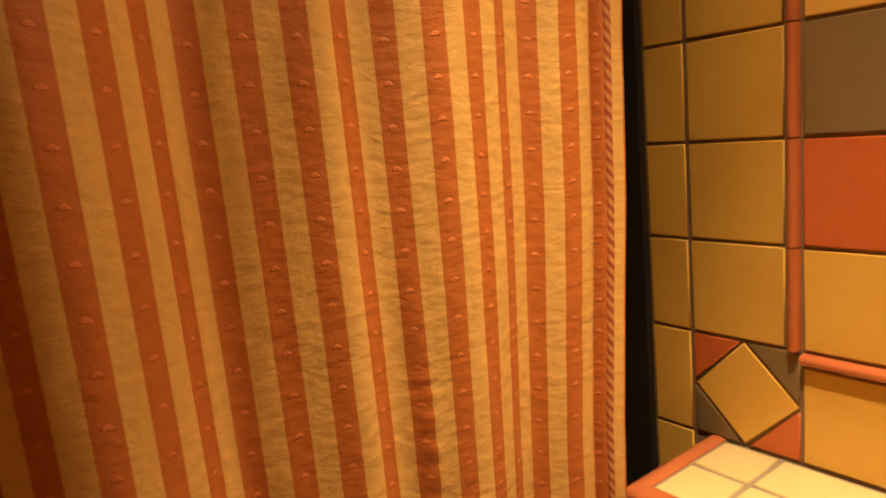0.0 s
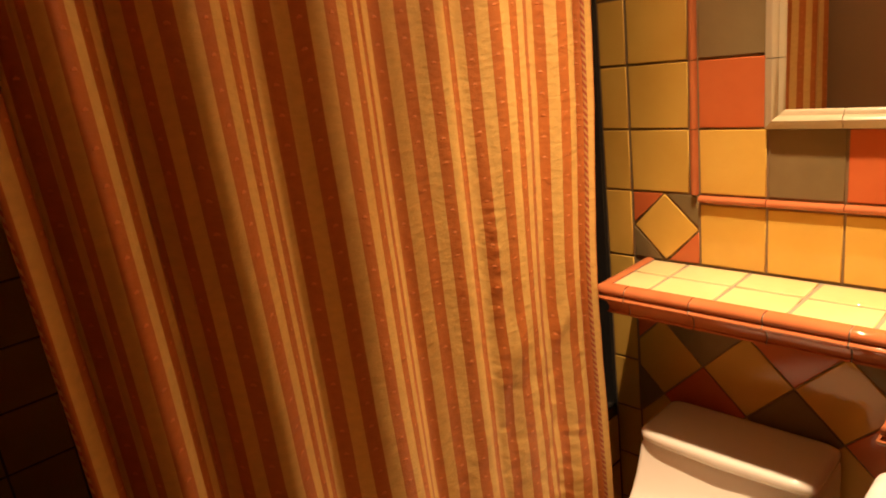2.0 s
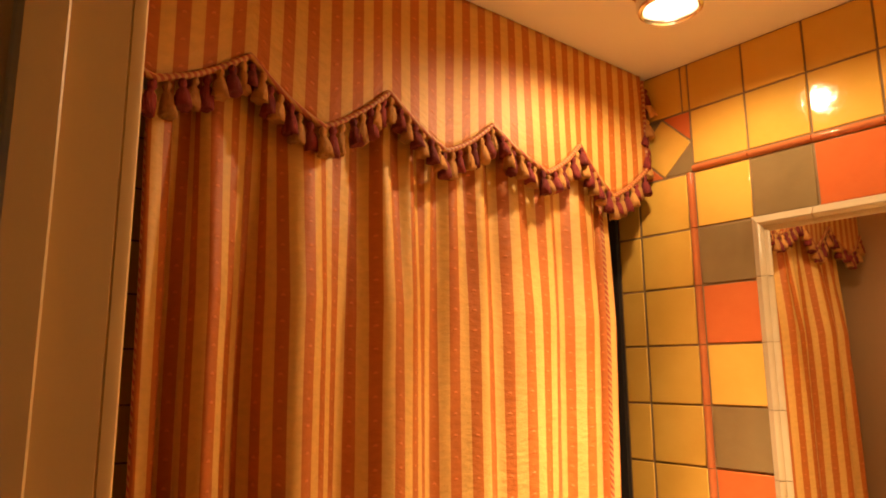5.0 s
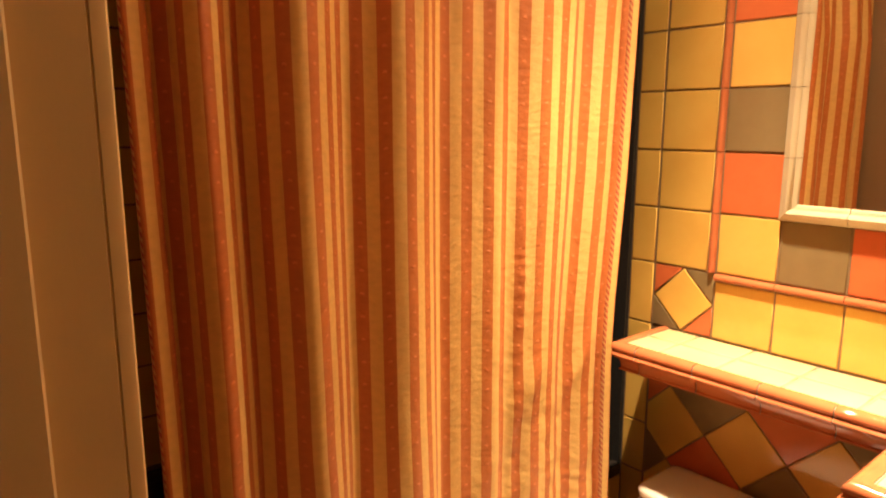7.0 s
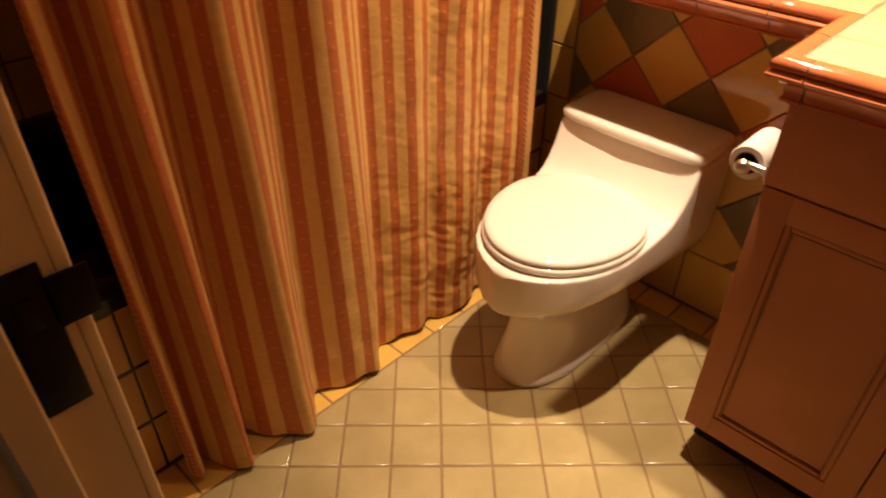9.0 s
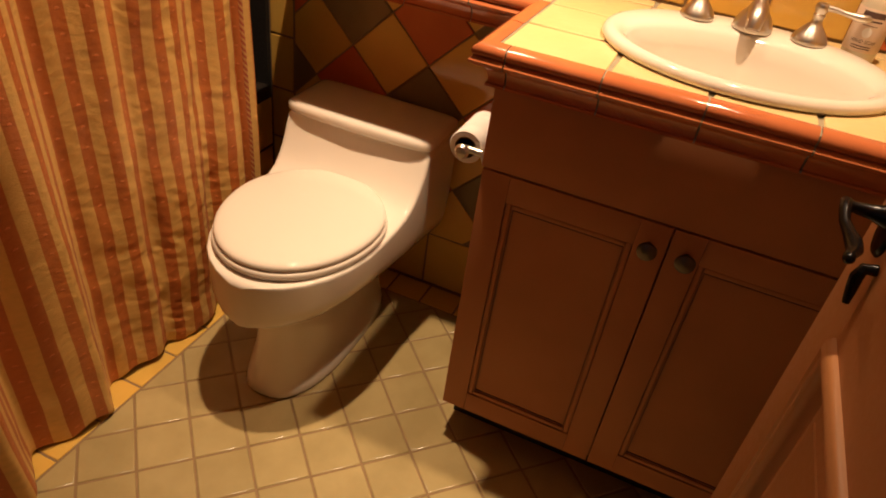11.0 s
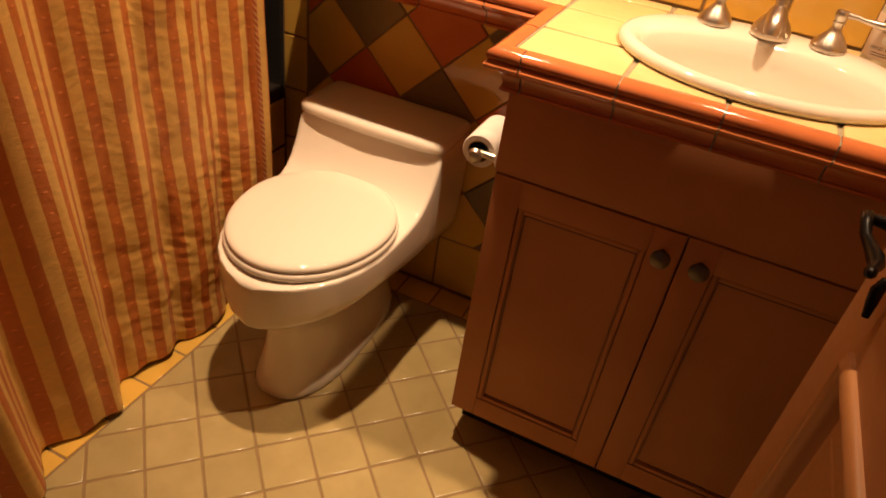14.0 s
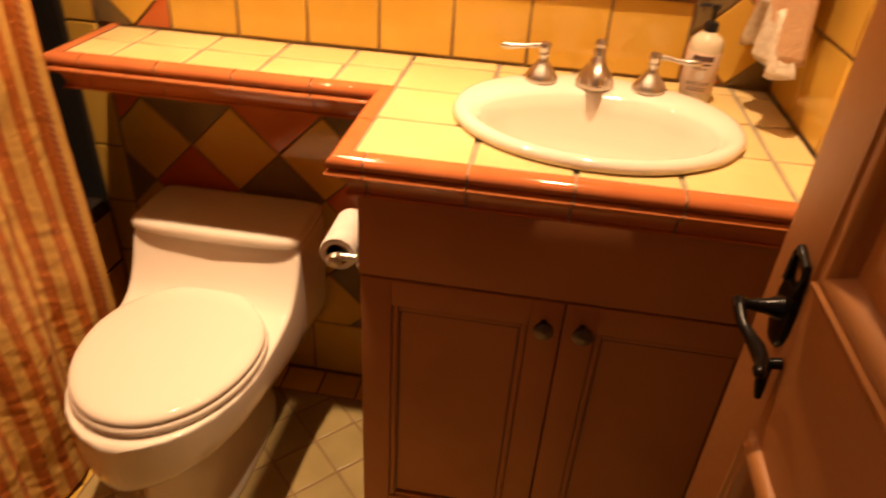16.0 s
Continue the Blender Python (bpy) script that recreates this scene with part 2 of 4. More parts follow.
def box(bm, x0, x1, y0, y1, z0, z1, bevel=0.0, seg=2):
    r = bmesh.ops.create_cube(bm, size=1)
    v = r["verts"]
    for q in v:
        q.co = Vector(((x0 + x1) / 2 + q.co.x * abs(x1 - x0), (y0 + y1) / 2 + q.co.y * abs(y1 - y0), (z0 + z1) / 2 + q.co.z * abs(z1 - z0)))
    if bevel:
        es = list({e for q in v for e in q.link_edges})
        bmesh.ops.bevel(bm, geom=es, offset=bevel, segments=seg, affect="EDGES", profile=0.6)
    return bm


def boxed(*a, **k):
    return box(bmesh.new(), *a, **k)


def loft(bm, rings, caps=(True, True), closed=True):
    vs = [[bm.verts.new(p) for p in ring] for ring in rings]
    m = len(rings[0])
    for a, b in zip(vs, vs[1:]):
        for i in range(m if closed else m - 1):
            j = (i + 1) % m
            bm.faces.new((a[i], a[j], b[j], b[i]))
    if caps[0]:
        bm.faces.new(vs[0])
    if caps[1]:
        bm.faces.new(vs[-1])
    return bm


def lathe(bm, profile, at=(0, 0, 0), turn=None, n=24):
    """profile: (radius, height) pairs, about z, then turned and moved."""
    turn = turn or Matrix.Identity(3)
    rings = [[Vector(at) + turn @ Vector((max(r, 1e-4) * math.cos(2 * math.pi * i / n), max(r, 1e-4) * math.sin(2 * math.pi * i / n), h)) for i in range(n)] for r, h in profile]
    return loft(bm, rings)


def tube(bm, pts, radii, n=12):
    """A round rod along pts with a radius at each."""
    pts = [Vector(p) for p in pts]
    rings = []
    ref = Vector((0.12, 0.31, 0.94))
    for i, p in enumerate(pts):
        d = (pts[min(i + 1, len(pts) - 1)] - pts[max(i - 1, 0)]).normalized()
        a = d.cross(ref).normalized()
        c = d.cross(a)
        r = radii[i] if isinstance(radii, (list, tuple)) else radii
        rings.append([p + r * (a * math.cos(2 * math.pi * k / n) + c * math.sin(2 * math.pi * k / n)) for k in range(n)])
    return loft(bm, rings)


ALONG_X = Matrix.Rotation(radians(90), 3, "Y")
ALONG_Y = Matrix.Rotation(radians(-90), 3, "X")


# tiles: convex or concave outlines in a plane, pulled up to a thickness with a softened rim
TILE_MESHES = {}


def tile_mesh(outline, thick, rim, mat):
    cx = sum(p[0] for p in outline) / len(outline)
    cy = sum(p[1] for p in outline) / len(outline)
    key = (tuple((round(p[0] - cx, 4), round(p[1] - cy, 4)) for p in outline), thick, mat.name)
    if key not in TILE_MESHES:
        pts = [Vector((p[0] - cx, p[1] - cy)) for p in outline]
        n = len(pts)
        area = sum(pts[i].x * pts[(i + 1) % n].y - pts[(i + 1) % n].x * pts[i].y for i in range(n))
        if area < 0:
            pts.reverse()
        inner = []
        for i in range(n):
            a, b, c = pts[i - 1], pts[i], pts[(i + 1) % n]
            d1, d2 = (b - a).normalized(), (c - b).normalized()
            n1, n2 = Vector((-d1.y, d1.x)), Vector((-d2.y, d2.x))
            s = n1 + n2
            k = max(0.35, s.dot(n1))
            inner.append(b + s * (rim / k))
        bm = bmesh.new()
        rings = [[(p.x, p.y, 0) for p in pts], [(p.x, p.y, thick - rim * 0.7) for p in pts],
                 [(p.x * 0.5 + q.x * 0.5, p.y * 0.5 + q.y * 0.5, thick - rim * 0.2) for p, q in zip(pts, inner)], [(q.x, q.y, thick) for q in inner]]
        loft(bm, rings, caps=(False, True))
        me = bpy.data.meshes.new("tile")
        bmesh.ops.recalc_face_normals(bm, faces=bm.faces[:])
        for f in bm.faces:
            f.smooth = len(f.verts) == 4 and f.calc_area() < 0.004
        bm.to_mesh(me)
        bm.free()
        me.materials.append(mat)
        TILE_MESHES[key] = me
    return TILE_MESHES[key], cx, cy


def lay_tile(outline, mat, parent, plane, thick=0.007, rim=0.0022, name="tile", wobble=0.35):
    """plane: matrix from (u, v, out) to the world."""
    me, cx, cy = tile_mesh(outline, thick, rim, mat)
    ob = new(name, me)
    tilt = Euler([radians(random.uniform(-wobble, wobble)) for _ in range(2)] + [radians(random.uniform(-0.2, 0.2))]).to_matrix().to_4x4()
    ob.matrix_world = plane @ Matrix.Translation((cx, cy, random.uniform(-0.0005, 0.0005))) @ tilt
    ob.parent = parent
    ob.matrix_parent_inverse = Matrix.Identity(4)
    return ob


def rect(u0, u1, v0, v1, gap=0.0027):
    return [(u0 + gap, v0 + gap), (u1 - gap, v0 + gap), (u1 - gap, v1 - gap), (u0 + gap, v1 - gap)]


def clip(poly, u0, u1, v0, v1):
    for axis, lim, sign in ((0, u0, 1), (0, u1, -1), (1, v0, 1), (1, v1, -1)):
        out = []
        for i, p in enumerate(poly):
            q = poly[i - 1]
            a, b = sign * (q[axis] - lim), sign * (p[axis] - lim)
            if (a < 0) != (b < 0):
                k = a / (a - b)
                out.append((q[0] + k * (p[0] - q[0]), q[1] + k * (p[1] - q[1])))
            if b >= 0:
                out.append(p)
        poly = out
        if len(poly) < 3:
            return None
    clean = [p for i, p in enumerate(poly) if abs(p[0] - poly[i - 1][0]) + abs(p[1] - poly[i - 1][1]) > 0.002]
    if len(clean) < 3:
        return None
    area = abs(sum(clean[i - 1][0] * clean[i][1] - clean[i][0] * clean[i - 1][1] for i in range(len(clean)))) / 2
    return clean if area > 0.00012 else None


def shrink(poly, gap):
    cx, cy = sum(p[0] for p in poly) / len(poly), sum(p[1] for p in poly) / len(poly)
    return [(cx + (p[0] - cx) * (1 - gap), cy + (p[1] - cy) * (1 - gap)) for p in poly]


def diamond(u, v, h):
    return [(u - h, v), (u, v - h), (u + h, v), (u, v + h)]

# ---- the room: measures ----
P, Q = 0.150, 0.0213          # wall tile pitch, pencil liner
S = 0.915                     # counter and shelf top
B = S + P + Q                 # foot of the coloured panel
CEIL = 2.44
SOUTH = -1.392                # end wall beside the counter
WEST = -1.455                 # room face of the door wall
APRON = 0.065                 # tub apron behind the curtain

# planes (u, v, out): the mirror wall has u along y and faces -x; the end wall faces +y; the floor faces up
PL_EAST = Matrix(((0, 0, -1, 0.007), (1, 0, 0, 0), (0, 1, 0, 0), (0, 0, 0, 1)))
PL_SOUTH = Matrix(((1, 0, 0, 0), (0, 0, 1, SOUTH - 0.007), (0, 1, 0, 0), (0, 0, 0, 1)))
PL_FLOOR = Matrix(((1, 0, 0, 0), (0, 1, 0, 0), (0, 0, 1, -0.007), (0, 0, 0, 1)))
PL_APRON = Matrix(((1, 0, 0, 0), (0, 0, -1, APRON + 0.007), (0, 1, 0, 0), (0, 0, 0, 1)))

floor = structure("floor", boxed(WEST - 0.12, 0.05, SOUTH - 0.05, 0.12, -0.06, -0.0022), M_FLOORGROUT, "floor of sand coloured clay tiles laid diagonally", "floor")
wall_east = structure("wall_east", boxed(0.003, 0.12, SOUTH - 0.1, 1.0, 0, CEIL), M_GROUT, "wall tiled in yellow, orange and olive glazed squares")
wall_south = structure("wall_south", boxed(WEST - 0.12, 0.003, SOUTH - 0.1, SOUTH - 0.003, 0, CEIL), M_GROUT, "yellow tiled end wall beside the vanity")
ceiling = structure("ceiling", boxed(WEST - 0.12, 0.12, SOUTH - 0.1, 1.0, CEIL, CEIL + 0.1), M_CEIL, "plain cream painted ceiling", "ceiling")
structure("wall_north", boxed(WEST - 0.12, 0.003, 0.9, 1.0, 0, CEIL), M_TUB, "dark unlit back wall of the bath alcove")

JAMB_Y, HINGE_Y, HEAD = -0.515, -1.232, 2.04
bm = bmesh.new()
box(bm, WEST - 0.12, WEST - 0.004, JAMB_Y + 0.02, 0.9, 0, CEIL)
box(bm, WEST - 0.12, WEST, SOUTH, HINGE_Y - 0.02, 0, CEIL)
box(bm, WEST - 0.12, WEST, HINGE_Y - 0.02, JAMB_Y + 0.02, HEAD + 0.02, CEIL)
structure("wall_west", bm, M_PAINT, "cream painted wall with the doorway")
# lining of the alcove beyond the tiled edge, near black to stand for shade
structure("alcove_lining", boxed(-0.012, 0.003, 0.078, 0.9, 0, CEIL), M_SHADE, "side wall of the bath alcove, its shade painted near black")

# the door frame: lining with a rabbet, stop and casings
door_frame = empty("door_frame_1", "cream painted door frame with a black strike plate", "door frame", kind="structure")


def lining(y_face, out, name):
    """out: +1 where the opening lies towards -y."""
    s = -out
    outline = [(WEST - 0.001, y_face + out * 0.02), (WEST - 0.001, y_face + out * 0.004), (WEST - 0.003, y_face + out * 0.001), (WEST - 0.006, y_face), (WEST - 0.013, y_face), (WEST - 0.0138, y_face + out * 0.0012), (WEST - 0.0146, y_face + out * 0.0012),
               (WEST - 0.0154, y_face), (WEST - 0.060, y_face), (WEST - 0.061, y_face + s * 0.010), (WEST - 0.063, y_face + s * 0.012), (WEST - 0.092, y_face + s * 0.012),
               (WEST - 0.096, y_face + s * 0.008), (WEST - 0.098, y_face), (WEST - 0.125, y_face), (WEST - 0.125, y_face + out * 0.02)]
    b = bmesh.new()
    loft(b, [[(x, y, z) for x, y in outline] for z in (0, HEAD)])
    return part(name, b, M_FRAME, door_frame, smooth=25)


lining(JAMB_Y, 1, "jamb")
lining(HINGE_Y, -1, "jamb")
part("head_jamb", boxed(WEST - 0.125, WEST + 0.004, HINGE_Y - 0.02, JAMB_Y + 0.02, HEAD, HEAD + 0.02, bevel=0.002), M_FRAME, door_frame)


def casing(x0, x1, y0, y1, z0, z1):
    return part("casing", boxed(x0, x1, y0, y1, z0, z1, bevel=0.006, seg=3), M_FRAME, door_frame)


for xa, xb in ((WEST - 0.143, WEST - 0.1255),):
    casing(xa, xb, JAMB_Y + 0.008, JAMB_Y + 0.085, 0, HEAD + 0.09)
    casing(xa, xb, HINGE_Y - 0.085, HINGE_Y - 0.008, 0, HEAD + 0.09)
    casing(xa, xb, HINGE_Y - 0.008, JAMB_Y + 0.008, HEAD + 0.008, HEAD + 0.09)
bm = bmesh.new()
box(bm, -1.515, -1.478, JAMB_Y - 0.0025, JAMB_Y + 0.001, 0.835, 0.975, bevel=0.001)
box(bm, -1.480, -1.448, JAMB_Y - 0.0065, JAMB_Y - 0.003, 0.915, 0.962, bevel=0.0015)
box(bm, -1.505, -1.490, JAMB_Y - 0.004, JAMB_Y - 0.002, 0.92, 0.95, bevel=0.001)
part("strike_plate", bm, M_IRON, door_frame, "black iron strike plate")

# the hall behind the doorway
structure("hall_floor", boxed(-3.2, WEST - 0.12, -2.4, 1.4, -0.06, -0.004), M_CARPET, "dim grey hall carpet", "floor")
structure("hall_ceiling", boxed(-3.2, WEST - 0.12, -2.4, 1.4, CEIL, CEIL + 0.1), M_CEIL, "plain hall ceiling", "ceiling")
bm = bmesh.new()
box(bm, -3.3, -3.2, -2.4, 1.4, 0, 0.9)
box(bm, -3.3, -3.2, -2.4, 1.4, 2.1, CEIL)
box(bm, -3.3, -3.2, -2.4, -1.0, 0.9, 2.1)
box(bm, -3.3, -3.2, 0.2, 1.4, 0.9, 2.1)
structure("hall_wall_west", bm, M_HALL, "grey blue hall wall with a window opening")
structure("hall_wall_north", boxed(-3.2, WEST - 0.12, 1.3, 1.4, 0, CEIL), M_HALL, "grey blue hall wall")
structure("hall_wall_south", boxed(-3.2, WEST - 0.12, -2.4, -2.3, 0, CEIL), M_HALL, "grey blue hall wall")
bm = bmesh.new()
box(bm, WEST - 0.1245, WEST - 0.1215, 0.9, 1.3, 0, CEIL)
box(bm, WEST - 0.1245, WEST - 0.1215, -2.3, SOUTH - 0.1, 0, CEIL)
structure("hall_wall_east", bm, M_HALL, "grey blue hall wall")

# bath behind the curtain
bath = empty("bathtub", "built-in bathtub with a tiled apron behind the curtain", "bathtub", (-0.72, 0.4, 0))
def tub_ring(grow, z):
    """The tub's outline drawn in by grow, with rounded corners inside."""
    if grow == 0:
        x0, x1, y0, y1, r = WEST + 0.002, -0.014, APRON + 0.003, 0.895, 0.004
    else:
        x0, x1, y0, y1, r = WEST + grow, -0.014 - grow, APRON + grow, 0.895 - grow, 0.16
    pts = []
    for cx, cy, a0 in ((x1 - r, y1 - r, 0), (x0 + r, y1 - r, 90), (x0 + r, y0 + r, 180), (x1 - r, y0 + r, 270)):
        pts += [(cx + r * math.cos(radians(a0 + 11.25 * k)), cy + r * math.sin(radians(a0 + 11.25 * k)), z) for k in range(9)]
    return pts


ob = part("tub_body", loft(bmesh.new(), [tub_ring(0, 0.0), tub_ring(0, 0.48), tub_ring(0.055, 0.485), tub_ring(0.070, 0.475), tub_ring(0.085, 0.40), tub_ring(0.13, 0.14), tub_ring(0.19, 0.10)]), M_BLACKGLAZE, bath, "dark glazed tub")
ob.location = (0.72, -0.4, 0)

# ceiling lights
for lx, ly, watts in LAMPS:
    cl = empty("ceiling_light", "short round chrome ceiling spotlight with a glowing face", "ceiling light", (lx, ly, CEIL), group="chrome ceiling lights")
    part("trim_ring", lathe(bmesh.new(), [(0.055, -0.010), (0.055, -0.050), (0.057, -0.057), (0.062, -0.060), (0.067, -0.057), (0.070, -0.048), (0.070, -0.006), (0.082, -0.004), (0.083, 0.0)], n=40), M_CHROME, cl)
    part("bulb", lathe(bmesh.new(), [(0.001, -0.034), (0.03, -0.0335), (0.045, -0.031), (0.054, -0.028), (0.054, -0.024)], n=24), M_BULB, cl, "glowing warm bulb")

# ---- mirror ----
MY0, MY1, MZ0, MZ1 = -0.318, -1.074, 1.236, 1.986
mirror = empty("wall_mirror", "square wall mirror in a moulded cream ceramic frame", "mirror", (0, (MY0 + MY1) / 2, (MZ0 + MZ1) / 2))


def frame_piece(a, b, inward_a, inward_b, name="frame_piece"):
    """Moulding from corner a to b; profile runs from the outer edge inwards."""
    prof = [(0.0, 0.0), (0.0, 0.012), (0.004, 0.017), (0.010, 0.018), (0.014, 0.022), (0.022, 0.026), (0.030, 0.022), (0.033, 0.014), (0.041, 0.012), (0.046, 0.009), (0.048, 0.003), (0.048, 0.0)]
    ring = lambda c, d: [(-h + 0.001, c[0] + d[0] * w * 0.84, c[1] + d[1] * w * 0.84) for w, h in prof]
    bm = bmesh.new()
    loft(bm, [ring(a, inward_a), ring(b, inward_b)])
    ob = part(name, bm, M_GREYGLAZE, mirror, smooth=50)
    ob.matrix_parent_inverse = Matrix.Translation((0, -(MY0 + MY1) / 2, -(MZ0 + MZ1) / 2))
    return ob


corners = [(MY0, MZ0), (MY0, MZ1), (MY1, MZ1), (MY1, MZ0)]
diag = [(-1, 1), (-1, -1), (1, -1), (1, 1)]
for i in range(4):
    a, b, da, db = corners[i], corners[(i + 1) % 4], diag[i], diag[(i + 1) % 4]
    mid = lambda k: (a[0] + (b[0] - a[0]) * k, a[1] + (b[1] - a[1]) * k)
    nrm = ((da[0] + db[0]) / 2, (da[1] + db[1]) / 2)
    cuts = [0, 0.19, 0.395, 0.6, 0.805, 1]
    for j in range(5):
        p0, p1 = mid(cuts[j] + (0.001 if j else 0)), mid(cuts[j + 1] - (0.001 if j < 4 else 0))
        frame_piece(p0, p1, da if j == 0 else nrm, db if j == 4 else nrm)
ob = part("mirror_glass", boxed(-0.006, 0.0, MY1 + 0.038, MY0 - 0.038, MZ0 + 0.038, MZ1 - 0.038), M_MIRROR, mirror, "plain silvered glass")
ob.matrix_parent_inverse = Matrix.Translation((0, -(MY0 + MY1) / 2, -(MZ0 + MZ1) / 2))

# ---- counter with the shelf over the toilet ----
counter = empty("countertop", "yellow tiled countertop and shelf with terracotta edge tiles", "countertop", (0, 0, 0))
EDGE = [(0.0, -0.030), (-0.218, -0.030), (-0.218, -0.674), (-0.502, -0.674), (-0.502, SOUTH)]
PROFILE = [(-0.024, 0.846), (-0.024, 0.9160), (-0.012, 0.918), (-0.002, 0.917), (0.006, 0.912), (0.009, 0.905), (0.007, 0.899), (0.003, 0.8965), (0.008, 0.8945), (0.0115, 0.890), (0.010, 0.885), (0.002, 0.881), (-0.008, 0.878), (-0.014, 0.871), (-0.017, 0.860), (-0.017, 0.852), (-0.014, 0.850), (-0.014, 0.846)]


def edge_ring(i, k, inset=0.0):
    """Profile ring at fraction k of run i, mitred where runs meet."""
    a, b = Vector(EDGE[i]), Vector(EDGE[i + 1])
    d = (b - a).normalized()
    out = Vector((d.y, -d.x))
    p = a + (b - a) * k
    v = out
    for kk, other in ((0, i - 1), (1, i + 1)):
        if k == kk and 0 <= other < len(EDGE) - 1:
            c, e = Vector(EDGE[other]), Vector(EDGE[other + 1])
            d2 = (e - c).normalized()
            v = out + Vector((d2.y, -d2.x))
    return [(p.x + v.x * (o - inset), p.y + v.y * (o - inset), min(z, S - 0.001 if inset else z)) for o, z in PROFILE]


for i, cuts in enumerate(([0, 1], [0, 0.11, 0.345, 0.575, 0.805, 1], [0, 0.5, 1], [0, 0.065, 0.273, 0.482, 0.69, 0.9, 1])):
    length = (Vector(EDGE[i + 1]) - Vector(EDGE[i])).length
    for k0, k1 in zip(cuts, cuts[1:]):
        g = 0.0015 / length
        bm = bmesh.new()
        loft(bm, [edge_ring(i, k0 + g if k0 else 0), edge_ring(i, k1 - g if k1 < 1 else 1)])
        part("edge_tile", bm, M_TRIM, counter, smooth=50)
for i in range(4):
    # bed of grout behind the edge tiles, seen in their joints
    bm = bmesh.new()
    loft(bm, [[(x, y, z) for x, y, z in edge_ring(i, k, 0.003)] for k in (0, 1)])
    part("edge_grout", bm, M_PALEGROUT, counter, smooth=50)
part("shelf_core", boxed(-0.197, 0.003, -0.697, -0.051, 0.852, S - 0.0035), M_PALEGROUT, counter)
SINK_C, SINK_A, SINK_B = (-0.265, -1.053), 0.195, 0.236   # half sizes along x and y


def hole(k):
    a = 2 * math.pi * k / 64
    return (SINK_C[0] + (SINK_A - 0.022) * math.cos(a), SINK_C[1] + (SINK_B - 0.022) * math.sin(a))


bm = bmesh.new()
X0, X1, Y0, Y1 = -0.481, 0.003, SOUTH, -0.696
outer = []
for k in range(64):
    hx, hy = hole(k)
    dx, dy = hx - SINK_C[0], hy - SINK_C[1]
    s = min((X1 - SINK_C[0]) / dx if dx > 1e-9 else 1e9, (X0 - SINK_C[0]) / dx if dx < -1e-9 else 1e9, (Y1 - SINK_C[1]) / dy if dy > 1e-9 else 1e9, (Y0 - SINK_C[1]) / dy if dy < -1e-9 else 1e9)
    outer.append((SINK_C[0] + dx * s, SINK_C[1] + dy * s))
inner = [hole(k) for k in range(64)]
loft(bm, [[(*p, 0.852) for p in inner], [(*p, 0.852) for p in outer], [(*p, S - 0.0035) for p in outer], [(*p, S - 0.0035) for p in inner], [(*p, 0.852) for p in inner]], caps=(False, False))
bmesh.ops.remove_doubles(bm, verts=bm.verts[:], dist=1e-5)
part("counter_core", bm, M_PALEGROUT, counter)
PL_TOP = Matrix(((1, 0, 0, 0), (0, 1, 0, 0), (0, 0, 1, S - 0.007), (0, 0, 0, 1)))


def cut_sink(r):
    """The parts of an outline outside the sink's hole."""
    inside = lambda p: ((p[0] - SINK_C[0]) / (SINK_A - 0.02)) ** 2 + ((p[1] - SINK_C[1]) / (SINK_B - 0.02)) ** 2 < 1
    dense = []
    for i, p in enumerate(r):
        q = r[(i + 1) % len(r)]
        dense += [(p[0] + (q[0] - p[0]) * k / 20, p[1] + (q[1] - p[1]) * k / 20) for k in range(20)]
    flags = [inside(p) for p in dense]
    if not any(flags):
        return [r]
    if all(flags):
        return []
    n, runs = len(dense), []
    start = next(i for i in range(n) if not flags[i] and flags[i - 1])
    i = 0
    while i < n:
        if not flags[(start + i) % n]:
            run = []
            while i < n and not flags[(start + i) % n]:
                run.append(dense[(start + i) % n])
                i += 1
            if len(run) > 3:
                a0 = math.atan2((run[-1][1] - SINK_C[1]) / SINK_B, (run[-1][0] - SINK_C[0]) / SINK_A)
                a1 = math.atan2((run[0][1] - SINK_C[1]) / SINK_B, (run[0][0] - SINK_C[0]) / SINK_A)
                da = (a1 - a0 + math.pi) % (2 * math.pi) - math.pi
                arc = [(SINK_C[0] + (SINK_A - 0.019) * math.cos(a0 + da * k / 8), SINK_C[1] + (SINK_B - 0.019) * math.sin(a0 + da * k / 8)) for k in range(1, 8)]
                keep = [p for j, p in enumerate(run) if j in (0, len(run) - 1) or any(abs(p[0] - c[0]) + abs(p[1] - c[1]) < 1e-6 for c in r)]
                runs.append(keep + arc)
        else:
            i += 1
    return runs


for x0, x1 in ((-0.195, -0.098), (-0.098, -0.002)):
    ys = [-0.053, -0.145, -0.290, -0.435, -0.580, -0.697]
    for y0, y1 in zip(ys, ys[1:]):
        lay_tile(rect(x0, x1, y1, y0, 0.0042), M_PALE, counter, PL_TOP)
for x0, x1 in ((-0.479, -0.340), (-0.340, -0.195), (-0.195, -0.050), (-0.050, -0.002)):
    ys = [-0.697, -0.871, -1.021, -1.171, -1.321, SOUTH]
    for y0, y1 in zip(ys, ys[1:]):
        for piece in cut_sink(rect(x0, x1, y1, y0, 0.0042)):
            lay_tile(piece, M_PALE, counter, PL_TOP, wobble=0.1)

# ---- wash basin ----
basin = empty("wash_basin", "oval bone ceramic drop-in wash basin in the tiled counter", "sink", (SINK_C[0], SINK_C[1], S))


def oval(cx, a, b, z, n=64):
    return [(cx + a * math.cos(2 * math.pi * k / n), b * math.sin(2 * math.pi * k / n), z) for k in range(n)]


